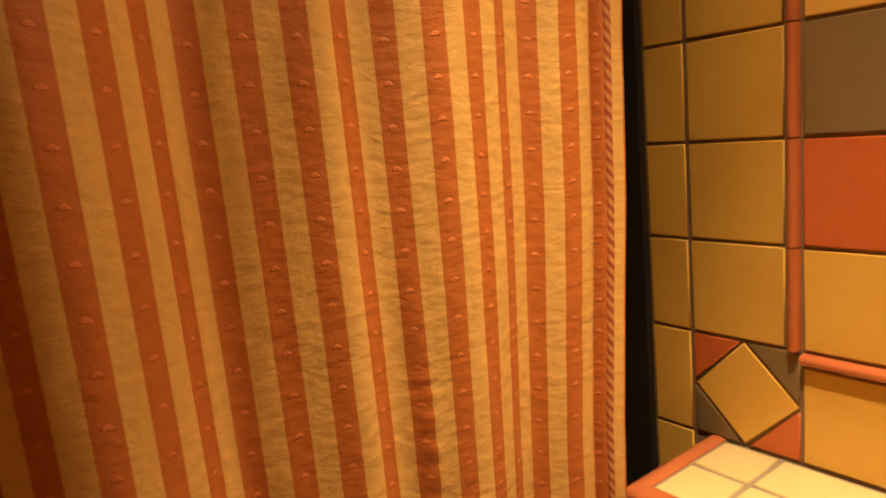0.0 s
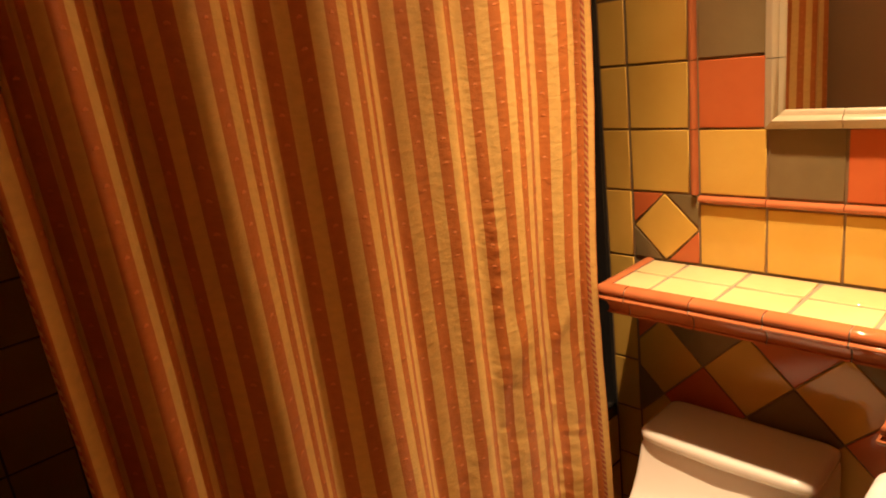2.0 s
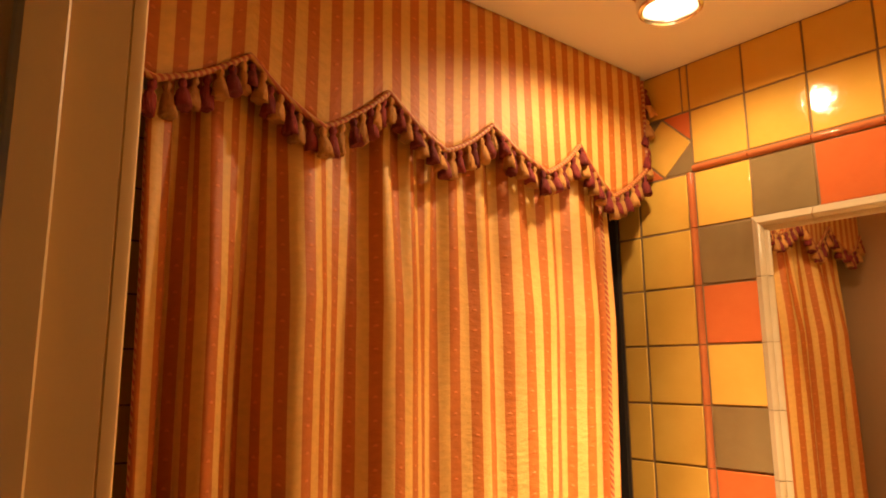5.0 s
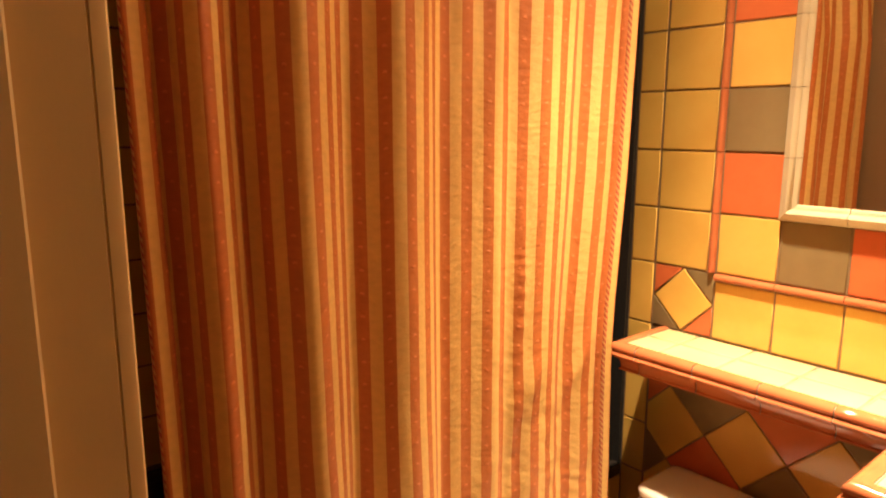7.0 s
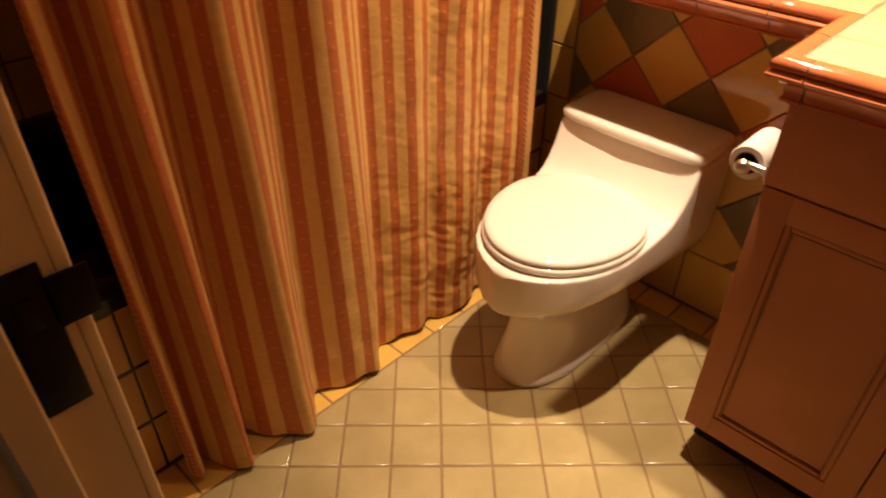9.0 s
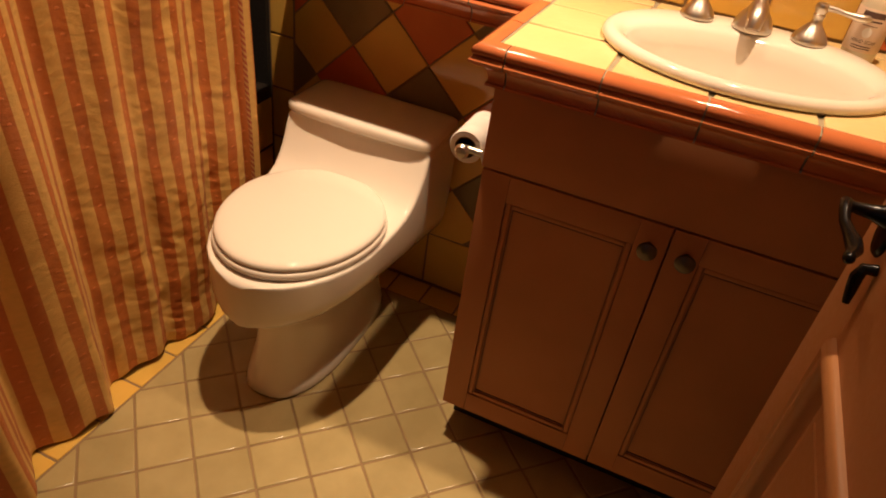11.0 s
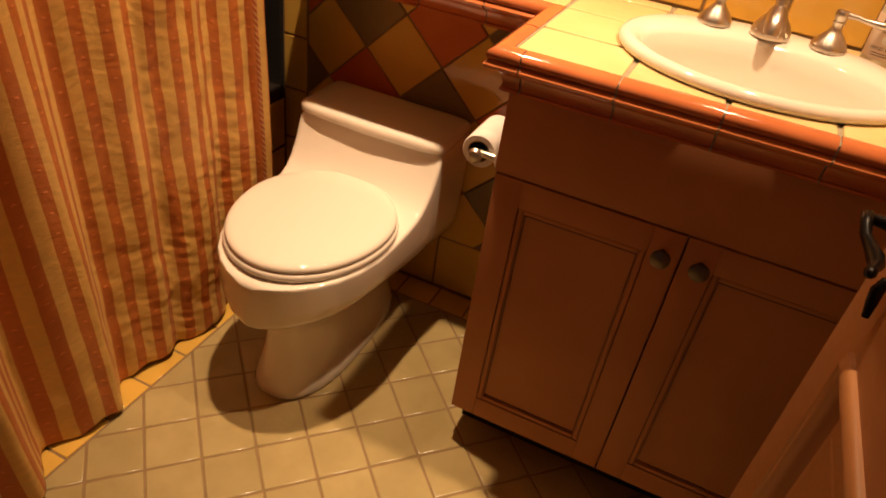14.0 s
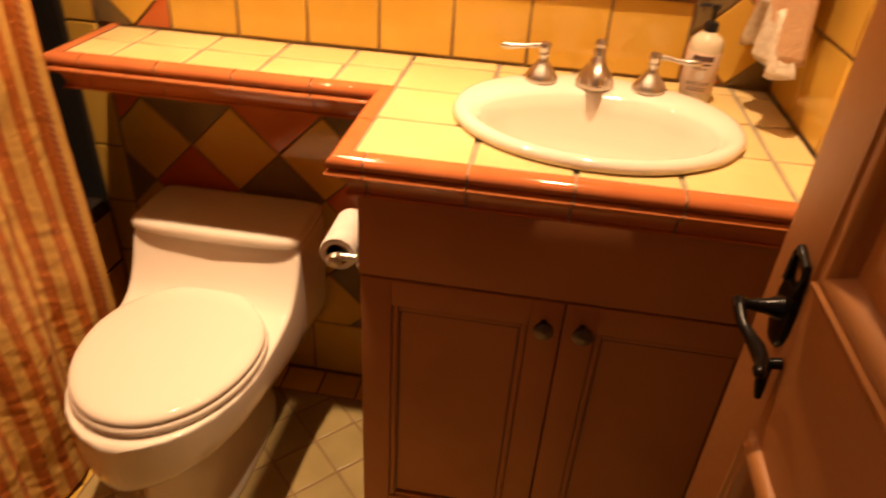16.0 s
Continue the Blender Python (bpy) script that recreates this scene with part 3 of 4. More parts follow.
bm = bmesh.new()
loft(bm, [oval(0, 0.176, 0.217, -0.02), oval(0, 0.187, 0.228, 0.0), oval(0, 0.195, 0.236, 0.003), oval(0, 0.197, 0.238, 0.009), oval(0, 0.192, 0.233, 0.017), oval(0, 0.182, 0.224, 0.020),
          oval(-0.012, 0.164, 0.210, 0.018), oval(-0.028, 0.140, 0.197, 0.014), oval(-0.031, 0.132, 0.190, 0.006), oval(-0.031, 0.126, 0.182, -0.02), oval(-0.028, 0.112, 0.163, -0.07),
          oval(-0.018, 0.085, 0.12, -0.115), oval(-0.01, 0.03, 0.04, -0.135), oval(-0.01, 0.006, 0.006, -0.137)], caps=(False, True))
part("bowl", bm, M_CERAMIC, basin, smooth=60)
part("drain", lathe(bmesh.new(), [(0.001, -0.130), (0.018, -0.1305), (0.022, -0.132), (0.023, -0.136)], at=(-0.01, 0, 0)), M_NICKEL, basin, "round metal drain")

# ---- tap set ----
faucet = empty("faucet", "brushed nickel three-piece faucet with lever handles", "faucet", (-0.125, -1.052, S + 0.018))
DOME = [(0.030, 0.0), (0.0305, 0.005), (0.029, 0.009), (0.025, 0.015), (0.018, 0.024), (0.012, 0.031), (0.009, 0.036), (0.0085, 0.044), (0.0105, 0.047), (0.0085, 0.050)]
for side in (1, -1):
    h = part("handle", lathe(bmesh.new(), DOME + [(0.0095, 0.053), (0.0115, 0.057), (0.0115, 0.063), (0.009, 0.067), (0.002, 0.068)], at=(0, side * 0.097, 0)), M_NICKEL, faucet)
    y = side * 0.097
    bm = tube(bmesh.new(), [(-0.002, y + side * 0.004, 0.061), (-0.003, y + side * 0.022, 0.061), (-0.004, y + side * 0.034, 0.059), (-0.006, y + side * 0.060, 0.057), (-0.007, y + side * 0.072, 0.058), (-0.0075, y + side * 0.079, 0.058)], [0.006, 0.0045, 0.004, 0.0065, 0.0065, 0.002])
    part("lever", bm, M_NICKEL, h)
part("spout_base", lathe(bmesh.new(), [(0.034, 0.0), (0.0345, 0.007), (0.032, 0.014), (0.027, 0.024), (0.018, 0.036), (0.012, 0.046), (0.010, 0.054), (0.011, 0.062), (0.008, 0.068), (0.010, 0.074), (0.007, 0.081), (0.001, 0.083)]), M_NICKEL, faucet)
part("spout", tube(bmesh.new(), [(0.002, 0, 0.038), (-0.014, 0, 0.038), (-0.030, 0, 0.030), (-0.042, 0, 0.020), (-0.046, 0, 0.010)], [0.016, 0.017, 0.0160, 0.015, 0.013], n=16), M_NICKEL, faucet)

# ---- soap bottle ----
soap = empty("soap_bottle", "clear hand soap pump bottle with a printed label", "soap bottle", (-0.100, -1.234, S))
part("bottle", lathe(bmesh.new(), [(0.031, 0.001), (0.034, 0.004), (0.0345, 0.02), (0.0345, 0.102), (0.033, 0.112), (0.026, 0.122), (0.016, 0.127), (0.014, 0.131)], n=32), M_SOAP, soap)
soap.scale = (0.84, 0.84, 0.96)
part("label", lathe(bmesh.new(), [(0.0346, 0.022), (0.0349, 0.0225), (0.0349, 0.096), (0.0346, 0.0965)], n=32), M_LABEL, soap, "pale pink printed paper label")
pump = part("pump", lathe(bmesh.new(), [(0.0145, 0.127), (0.0145, 0.143), (0.012, 0.147), (0.005, 0.149), (0.005, 0.168), (0.010, 0.169), (0.010, 0.176), (0.002, 0.178)]), M_BLACKPL, soap, "black pump head")
part("nozzle", tube(bmesh.new(), [(0, 0, 0.173), (0.01, 0.014, 0.173), (0.018, 0.028, 0.170)], 0.004), M_BLACKPL, pump)


def bent_text(body, size, z, squash=1.0):
    cu = bpy.data.curves.new("print", "FONT")
    cu.body, cu.size, cu.align_x, cu.extrude = body, size, "CENTER", 0.0002
    tmp = bpy.data.objects.new("print", cu)
    scene.collection.objects.link(tmp)
    me = bpy.data.meshes.new_from_object(tmp.evaluated_get(bpy.context.evaluated_depsgraph_get()))
    bpy.data.objects.remove(tmp)
    face = math.atan2(0.25, -1.37)
    for v in me.vertices:
        a, r = face + v.co.x * squash / 0.035, 0.0351 + v.co.z
        v.co = (r * math.cos(a), r * math.sin(a), z + v.co.y)
    me.materials.append(M_INK)
    ob = new("print", me)
    ob.parent = soap
    return ob


def label_bar(z, h, half, mid=0.0):
    face = math.atan2(0.25, -1.37) + mid
    bm = bmesh.new()
    n = 12
    ring = lambda r, zz: [(r * math.cos(face + half * (2 * k / n - 1)), r * math.sin(face + half * (2 * k / n - 1)), zz) for k in range(n + 1)]
    loft(bm, [ring(0.03495, z), ring(0.0352, z), ring(0.0352, z + h), ring(0.03495, z + h)], caps=(False, False), closed=False)
    return part("print_bar", bm, M_INK, soap)


label_bar(0.082, 0.010, 0.62)
bent_text("HAND SOAP", 0.0088, 0.038)
for zz, hh in ((0.075, 0.003), (0.032, 0.0015), (0.028, 0.0015)):
    label_bar(zz, hh, 0.55)
label_bar(0.068, 0.0012, 0.4)
part("emblem", lathe(bmesh.new(), [(0.001, 0.0), (0.008, 0.0), (0.009, 0.0008), (0.001, 0.001)], at=(0.0351 * math.cos(math.atan2(0.25, -1.37)), 0.0351 * math.sin(math.atan2(0.25, -1.37)), 0.057), turn=Matrix.Rotation(math.atan2(0.25, -1.37), 3, "Z") @ ALONG_X), M_PAPER, soap, "pale round emblem")

# ---- vanity ----
vanity = empty("vanity_cabinet", "cream glazed vanity cabinet with two panelled doors", "cabinet", (-0.25, -1.04, 0))
VX, VY0, VY1 = -0.462, -0.703, SOUTH + 0.004


def vpart(name, bm, mat=None, parent=None, label=""):
    ob = part(name, bm, mat or M_CABINET, parent or vanity, label)
    if parent is None:
        ob.matrix_parent_inverse = Matrix.Translation((0.25, 1.04, 0))
    return ob


bm = bmesh.new()
box(bm, VX, -0.002, VY0 - 0.02, VY0, 0.10, 0.851, bevel=0.0015)
box(bm, VX, -0.002, VY1, VY1 + 0.02, 0.10, 0.851)
box(bm, VX, -0.002, VY1 + 0.02, VY0 - 0.02, 0.10, 0.12)
box(bm, VX, VX + 0.02, VY1 + 0.02, VY0 - 0.02, 0.12, 0.16)
box(bm, VX, VX + 0.02, VY1 + 0.02, VY0 - 0.02, 0.67, 0.72)
vpart("body", bm)
# the shade under the cabinet is put into the toe kick's colour
vpart("toe_kick", boxed(-0.405, -0.385, VY1, VY0 - 0.012, 0.0, 0.10), M_SHADE, label="recessed toe kick, its shade painted near black")
vpart("drawer_front", boxed(-0.482, VX - 0.0005, VY1 + 0.002, VY0 - 0.001, 0.701, 0.848, bevel=0.003))


def cabinet_door(y0, y1, z0, z1, knob_y):
    d = vpart("door", boxed(-0.474, VX - 0.0005, y1, y0, z0, z1))
    w = 0.052
    for a, b, c, e, nm in ((y0 - w, y0, z0, z1, "stile"), (y1, y1 + w, z0, z1, "stile"), (y1 + w, y0 - w, z0, z0 + w, "rail"), (y1 + w, y0 - w, z1 - w, z1, "rail")):
        vpart(nm, boxed(-0.482, -0.474, a, b, c, e, bevel=0.0015), parent=d)
    # bead round the panel with glaze gathered in its grooves
    for a, b, c, e in ((y0 - w - 0.011, y0 - w - 0.001, z0 + w, z1 - w), (y1 + w + 0.001, y1 + w + 0.011, z0 + w, z1 - w), (y1 + w + 0.012, y0 - w - 0.012, z0 + w + 0.001, z0 + w + 0.011), (y1 + w + 0.012, y0 - w - 0.012, z1 - w - 0.011, z1 - w - 0.001)):
        vpart("bead", boxed(-0.4795, -0.474, a, b, c, e, bevel=0.003, seg=3), parent=d)
    for k in (0.0005, 0.0135):
        bm = bmesh.new()
        t = 0.0013
        a0, a1, c0, c1 = y0 - w - k, y1 + w + k, z0 + w + k, z1 - w - k
        box(bm, -0.4755, -0.4738, a0 - t, a0, c0, c1)
        box(bm, -0.4755, -0.4738, a1, a1 + t, c0, c1)
        box(bm, -0.4755, -0.4738, a1 + t, a0 - t, c0, c0 + t)
        box(bm, -0.4755, -0.4738, a1 + t, a0 - t, c1 - t, c1)
        vpart("glaze_line", bm, M_GLAZE, d, "brown antique glaze in the groove")
    knob = lathe(bmesh.new(), [(0.006, 0.0), (0.005, 0.008), (0.006, 0.012), (0.0135, 0.016), (0.0165, 0.021), (0.016, 0.026), (0.011, 0.029), (0.001, 0.030)], at=(-0.482, knob_y, 0.655), turn=Matrix.Rotation(radians(-90), 3, "Y"))
    vpart("knob", knob, M_PEWTER, d, "dark pewter knob")
    return d


cabinet_door(VY0 - 0.004, -1.0385, 0.104, 0.697, -1.010)
cabinet_door(-1.0415, VY1 + 0.004, 0.104, 0.697, -1.072)

# ---- toilet ----
toilet = empty("toilet", "one-piece bone ceramic toilet with a closed lid", "toilet", (0, -0.300, 0))


def tpart(name, bm, mat=M_CERAMIC, label="", smooth=60, subdiv=0):
    ob = part(name, bm, mat, toilet, label, smooth)
    if subdiv:
        md = ob.modifiers.new("smooth", "SUBSURF")
        md.levels = md.render_levels = subdiv
    return ob


def bowl_half(x):
    """Half width of the body at a distance from the wall."""
    if x < 0.20:
        return 0.193
    if x < 0.40:
        k = (x - 0.20) / 0.20
        return 0.193 - 0.008 * math.sin(k * math.pi / 2)
    return 0.185 * max(0.0, 1 - ((x - 0.40) / 0.253) ** 2) ** 0.5


SECTION = [(0.0, 1.0), (0.5, 1.0), (0.92, 1.0), (0.958, 0.997), (0.982, 0.984), (0.996, 0.958), (1.0, 0.91), (1.003, 0.7), (0.995, 0.42), (0.97, 0.20), (0.92, 0.07), (0.84, 0.0), (0.7, -0.03), (0.0, -0.04)]
def body_foot(x):
    """The lower edge of the body's flank rises from the wall to the bowl's front."""
    return 0.205 + 0.185 * min(x, 0.45) - 0.08 * max(0.0, x - 0.47)


TOPS = [(0.022, 0.524), (0.03, 0.525), (0.10, 0.525), (0.16, 0.525), (0.182, 0.525), (0.188, 0.522), (0.196, 0.502), (0.206, 0.478), (0.219, 0.454), (0.236, 0.430), (0.256, 0.411), (0.28, 0.399), (0.32, 0.391), (0.38, 0.388), (0.44, 0.388), (0.50, 0.388), (0.55, 0.388), (0.59, 0.387), (0.62, 0.386), (0.64, 0.384), (0.650, 0.379), (0.6528, 0.372)]
STATIONS = [(x, zt, body_foot(x)) for x, zt in TOPS]
rings = []
for x, zt, zb in STATIONS:
    hw = max(bowl_half(x), 0.012)
    half = [(hw * f, zb + (zt - zb) * g) for f, g in SECTION]
    rings.append([(-x, y, z) for y, z in half] + [(-x, -y, z) for y, z in half[-2:0:-1]])
tpart("body", loft(bmesh.new(), rings), smooth=75)
rings = []
for z, xb, xf, hw in ((0.0, 0.09, 0.590, 0.104), (0.006, 0.088, 0.595, 0.108), (0.025, 0.09, 0.590, 0.104), (0.07, 0.10, 0.574, 0.093), (0.12, 0.105, 0.560, 0.085), (0.17, 0.10, 0.554, 0.083), (0.205, 0.09, 0.556, 0.090), (0.226, 0.09, 0.566, 0.100), (0.238, 0.09, 0.582, 0.116), (0.248, 0.09, 0.600, 0.132), (0.262, 0.09, 0.608, 0.140), (0.29, 0.14, 0.612, 0.145)):
    ring = []
    for k in range(40):
        a = 2 * math.pi * k / 40
        c, s = math.cos(a), math.sin(a)
        xc, ax = (xf + xb) / 2 + 0.03, (xf - (xf + xb) / 2 - 0.03) if c > 0 else ((xf + xb) / 2 + 0.03 - xb)
        e = 0.85 if c > 0 else 0.6
        ring.append((-(xc + ax * math.copysign(abs(c) ** e, c)), hw * math.copysign(abs(s) ** 0.8, s), z))
    rings.append(ring)
tpart("pedestal", loft(bmesh.new(), rings), smooth=75)


def egg(scale, z, n=56):
    pts = []
    for k in range(n):
        a = 2 * math.pi * k / n
        c, s = math.cos(a), math.sin(a)
        if c > 0:
            x, y = 0.405 + 0.226 * scale * c, 0.180 * scale * s
        else:
            x, y = 0.405 + 0.190 * scale * math.copysign(abs(c) ** 0.95, c), 0.180 * scale * s * (1 - 0.10 * c * c)
        pts.append((-x, y, z))
    return pts


tpart("seat", loft(bmesh.new(), [egg(0.97, 0.389), egg(1.0, 0.391), egg(1.008, 0.397), egg(1.0, 0.404), egg(0.985, 0.406)]), M_SEAT, "closed bone seat ring", 70)
LID = [(0.955, 0.4085), (0.978, 0.409), (0.983, 0.412), (0.982, 0.4155), (0.975, 0.4188), (0.962, 0.4214), (0.938, 0.4238), (0.905, 0.4256), (0.85, 0.4272), (0.72, 0.4288), (0.4, 0.4300), (0.12, 0.4303)]
tpart("seat_lid", loft(bmesh.new(), [egg(k, z) for k, z in LID]), M_SEAT, "closed glossy bone lid", 60)
bm = bmesh.new()


def lid_ring(z, g):
    pts = []
    for k in range(48):
        a = 2 * math.pi * k / 48
        c, s = math.cos(a), math.sin(a)
        x = 0.108 + (0.089 + g) * math.copysign(abs(c) ** (0.16 if c < 0 else 0.20), c)
        y = (0.1945 + g) * math.copysign(abs(s) ** 0.20, s)
        if c > 0:
            x += 0.012 * (1 - (y / 0.2) ** 2) * c
        pts.append((-max(x, 0.001), y, z))
    return pts


loft(bm, [lid_ring(0.5250, -0.010), lid_ring(0.5290, -0.010), lid_ring(0.5296, 0.000), lid_ring(0.532, 0.002), lid_ring(0.545, 0.002), lid_ring(0.551, -0.001), lid_ring(0.5550, -0.006), lid_ring(0.5568, -0.013), lid_ring(0.5572, -0.03), lid_ring(0.5575, -0.06)])
tpart("tank_lid", bm, M_CERAMIC, "rounded bone tank lid", 70)
for s in (1, -1):
    tpart("hinge", boxed(-0.232, -0.205, s * 0.075 - 0.018, s * 0.075 + 0.018, 0.395, 0.420, bevel=0.006, seg=3), M_SEAT)

# ---- paper holder and roll ----
holder = empty("toilet_paper_holder", "nickel toilet paper holder on the cabinet side", "paper holder", (-0.390, VY0, 0.704))
part("rose", lathe(bmesh.new(), [(0.020, 0.0), (0.020, 0.004), (0.012, 0.009), (0.008, 0.012)], turn=Matrix.Rotation(radians(-90), 3, "X"), at=(-0.055, 0, 0.0)), M_NICKEL, holder)
part("arm", tube(bmesh.new(), [(-0.055, 0.006, 0), (-0.055, 0.034, 0.001), (-0.055, 0.042, 0.0), (-0.052, 0.046, 0.0)], [0.0075, 0.0065, 0.008, 0.006]), M_NICKEL, holder)
part("bar", tube(bmesh.new(), [(-0.062, 0.046, 0.0), (0.065, 0.046, 0.0)], 0.006), M_NICKEL, holder)
part("end_cap", lathe(bmesh.new(), [(0.001, 0.0), (0.012, 0.001), (0.014, 0.006), (0.010, 0.012), (0.001, 0.014)], at=(-0.062, 0.046, 0.0), turn=Matrix.Rotation(radians(-90), 3, "Y")), M_NICKEL, holder)
roll = empty("toilet_roll", "white toilet paper roll on the holder", "toilet paper", (-0.388, VY0 + 0.046, 0.704))
bm = lathe(bmesh.new(), [(0.020, -0.052), (0.030, -0.052), (0.0315, -0.050), (0.0315, 0.050), (0.030, 0.052), (0.020, 0.052)], turn=ALONG_X, n=40)
part("paper", bm, M_PAPER, roll)
part("core", lathe(bmesh.new(), [(0.019, -0.0525), (0.0205, -0.0525), (0.0205, 0.0525), (0.019, 0.0525), (0.0188, 0.0), (0.019, -0.0525)], turn=ALONG_X, n=24), M_CARD, roll, "brown cardboard core")

# ---- shower curtain ----
# the line of the folds at the hem, from the edge by the door to the edge by the shelf
FOLD_LINE = [(-1.284, 0.004), (-1.277, -0.026), (-1.262, -0.024), (-1.250, 0.026), (-1.228, -0.010), (-1.198, -0.058), (-1.176, -0.072), (-1.160, -0.030), (-1.140, 0.015), (-1.100, -0.030),
             (-1.050, -0.078), (-1.020, -0.088), (-0.990, -0.052), (-0.955, -0.002), (-0.920, -0.012), (-0.860, -0.045), (-0.806, -0.055), (-0.778, -0.025), (-0.735, 0.014), (-0.690, -0.002),
             (-0.620, -0.022), (-0.570, -0.008), (-0.505, -0.040), (-0.440, -0.034), (-0.385, -0.010), (-0.335, -0.042), (-0.292, -0.038), (-0.276, -0.006), (-0.262, -0.034), (-0.235, -0.046)]


def spline(points, per=24):
    """A smooth line through the points, with its running length scaled to 0..1."""
    pts = [Vector(q) for q in points]
    pts = [2 * pts[0] - pts[1]] + pts + [2 * pts[-1] - pts[-2]]
    out = []
    for a, b, c, d in zip(pts, pts[1:], pts[2:], pts[3:]):
        for k in range(per):
            t = k / per
            out.append(0.5 * (2 * b + (c - a) * t + (2 * a - 5 * b + 4 * c - d) * t * t + (3 * b - a - 3 * c + d) * t ** 3))
    out.append(pts[-2])
    run = [0.0]
    for a, b in zip(out, out[1:]):
        run.append(run[-1] + (b - a).length)
    return np.array(run) / run[-1], np.array([q.x for q in out]), np.array([q.y for q in out])


RUN, LINE_X, LINE_Y = spline(FOLD_LINE)


def ramp_down(v, top, width):
    return max(0.0, min(1.0, (top - v) / width))


def curtain_point(s, z):
    x, y = float(np.interp(s, RUN, LINE_X)), float(np.interp(s, RUN, LINE_Y))
    low = 1 - z / 2.25
    free = math.sin(math.pi * s) ** 0.5
    # higher up the folds lean towards the door and open out
    if x < -0.70:
        x -= 0.50 * max(0.0, -y) * min(1.0, z / 0.9)
    x += (0.018 * max(0.0, min(1.0, (z - 0.93) / 0.40)) + 0.045 * max(0.0, z - 1.03) + 0.012 * ramp_down(z, 0.85, 0.40)) * max(0.0, min(1.0, (x + 0.55) / 0.25))
    y = 0.012 + (y - 0.012) * (0.80 + 0.22 * low) * (1 - 0.45 * max(0.0, min(1.0, (z - 1.75) / 0.30)))
    x += free * (0.010 * noise.noise(Vector((x * 4, z * 1.2, 9.3))) - 0.012 * (1 - low) * max(0.0, -0.9 - x)) - 0.030 * (1 - low) * max(0.0, min(1.0, (-1.22 - x) / 0.05))
    # narrow gathers under the heading, fanning out downwards
    top = max(0.0, (z - 1.45) / 0.80) ** 1.3
    y -= 0.013 * top * free * math.sin(x * 74 + 3.0 * math.sin(x * 8))
    y -= 0.0035 * free * math.sin(x * 61 + 1.5 * math.sin(x * 17 + 0.6 * z)) * (0.6 + 0.4 * math.sin(x * 5))
    y += 0.005 * free * noise.noise(Vector((x * 6, z * 1.5, 7.7))) + 0.0010 * noise.noise(Vector((x * 40, z * 14, 1.3)))
    # a pressed crease with a chain of small puckers across it
    line = -0.548 + 0.010 * math.sin(z * 7.0)
    d = (x - line) / 0.013
    crease = math.exp(-d * d) * ramp_down(z, 1.38, 0.30)
    chain = math.sin(z * 190 + 9 * noise.noise(Vector((0.7, z * 9, 5.5))) + 40 * (x - line))
    y -= crease * (0.004 + 0.0016 * chain * (0.5 + noise.noise(Vector((1.9, z * 12, 2.2)))))
    # slack cloth sagging beside the crease
    for cx, cz, wx, wz, a in ((-0.525, 0.86, 0.028, 0.080, 0.009), (-0.355, 0.87, 0.014, 0.060, 0.005)):
        slant = (x - cx) - 0.35 * (z - cz)
        y -= a * math.exp(-(slant / wx) ** 2 - ((z - cz) / wz) ** 2)
    # crumpled lower part
    side = max(0.0, min(1.0, (x + 0.92) / 0.40)) * ramp_down(x, -0.235, 0.04)
    wrinkled = side * ramp_down(z, 1.10, 0.75)
    y += wrinkled * 0.0024 * (abs(noise.noise(Vector((x * 17 + z * 3, z * 30 + x * 9, 2.9)))) * 2 - 0.6)
    y += wrinkled * 0.0055 * noise.noise(Vector((x * 16 + 2.0 * math.sin(z * 4), z * 7, 8.1)))
    y += wrinkled * 0.0012 * noise.noise(Vector((x * 50, z * 60, 3.3)))
    # soft creases over the rest, towards the floor
    y += 0.004 * free * ramp_down(z, 0.8, 0.7) * noise.noise(Vector((x * 22, z * 13, 4.2)))
    return x, y


def cloth_sheet(bm, nx, nz, place, span):
    """place(i/nx, j/nz) gives the point; u runs with the cloth's length."""
    uv = bm.loops.layers.uv.new("UVMap")
    grid = [[bm.verts.new(place(i / nx, j / nz)) for i in range(nx + 1)] for j in range(nz + 1)]
    mid = grid[nz // 2]
    us = [0.0]
    for a, b in zip(mid, mid[1:]):
        us.append(us[-1] + (b.co - a.co).length)
    for j in range(nz):
        for i in range(nx):
            f = bm.faces.new((grid[j][i], grid[j][i + 1], grid[j + 1][i + 1], grid[j + 1][i]))
            for lp, (a, b) in zip(f.loops, ((i, j), (i + 1, j), (i + 1, j + 1), (i, j + 1))):
                lp[uv].uv = (us[a], span * b / nz)
    return bm


curtain = empty("shower_curtain", "closed floor-length salmon and gold striped shower curtain", "curtain", (-0.75, 0, 0))


def curtain_place(s, t):
    hem = 0.014 + 0.006 * math.sin(s * 40) + 0.004 * math.sin(s * 91)
    z = hem + (2.27 - hem) * t
    return (*curtain_point(s, z), z)


ob = part("cloth", cloth_sheet(bmesh.new(), 500, 340, curtain_place, 2.26), M_CLOTH, curtain, smooth=180)
ob.matrix_parent_inverse = Matrix.Translation((0.75, 0, 0))
md = ob.modifiers.new("thickness", "SOLIDIFY")
md.thickness, md.offset = 0.002, 0


def braid(pts, radius, parent, shift):
    """A twisted cord: its uv makes slanting strands."""
    bm = bmesh.new()
    uv = bm.loops.layers.uv.new("UVMap")
    tube(bm, pts, radius, n=8)
    for f in bm.faces:
        for lp in f.loops:
            c = lp.vert.co
            lp[uv].uv = (c.z * 0.8 + c.x * 0.8 + c.y * 0.6, c.z)
    o = part("braid", bm, M_BRAID, parent, "twisted gold and red braid", 180)
    o.matrix_parent_inverse = Matrix.Translation(shift)
    return o


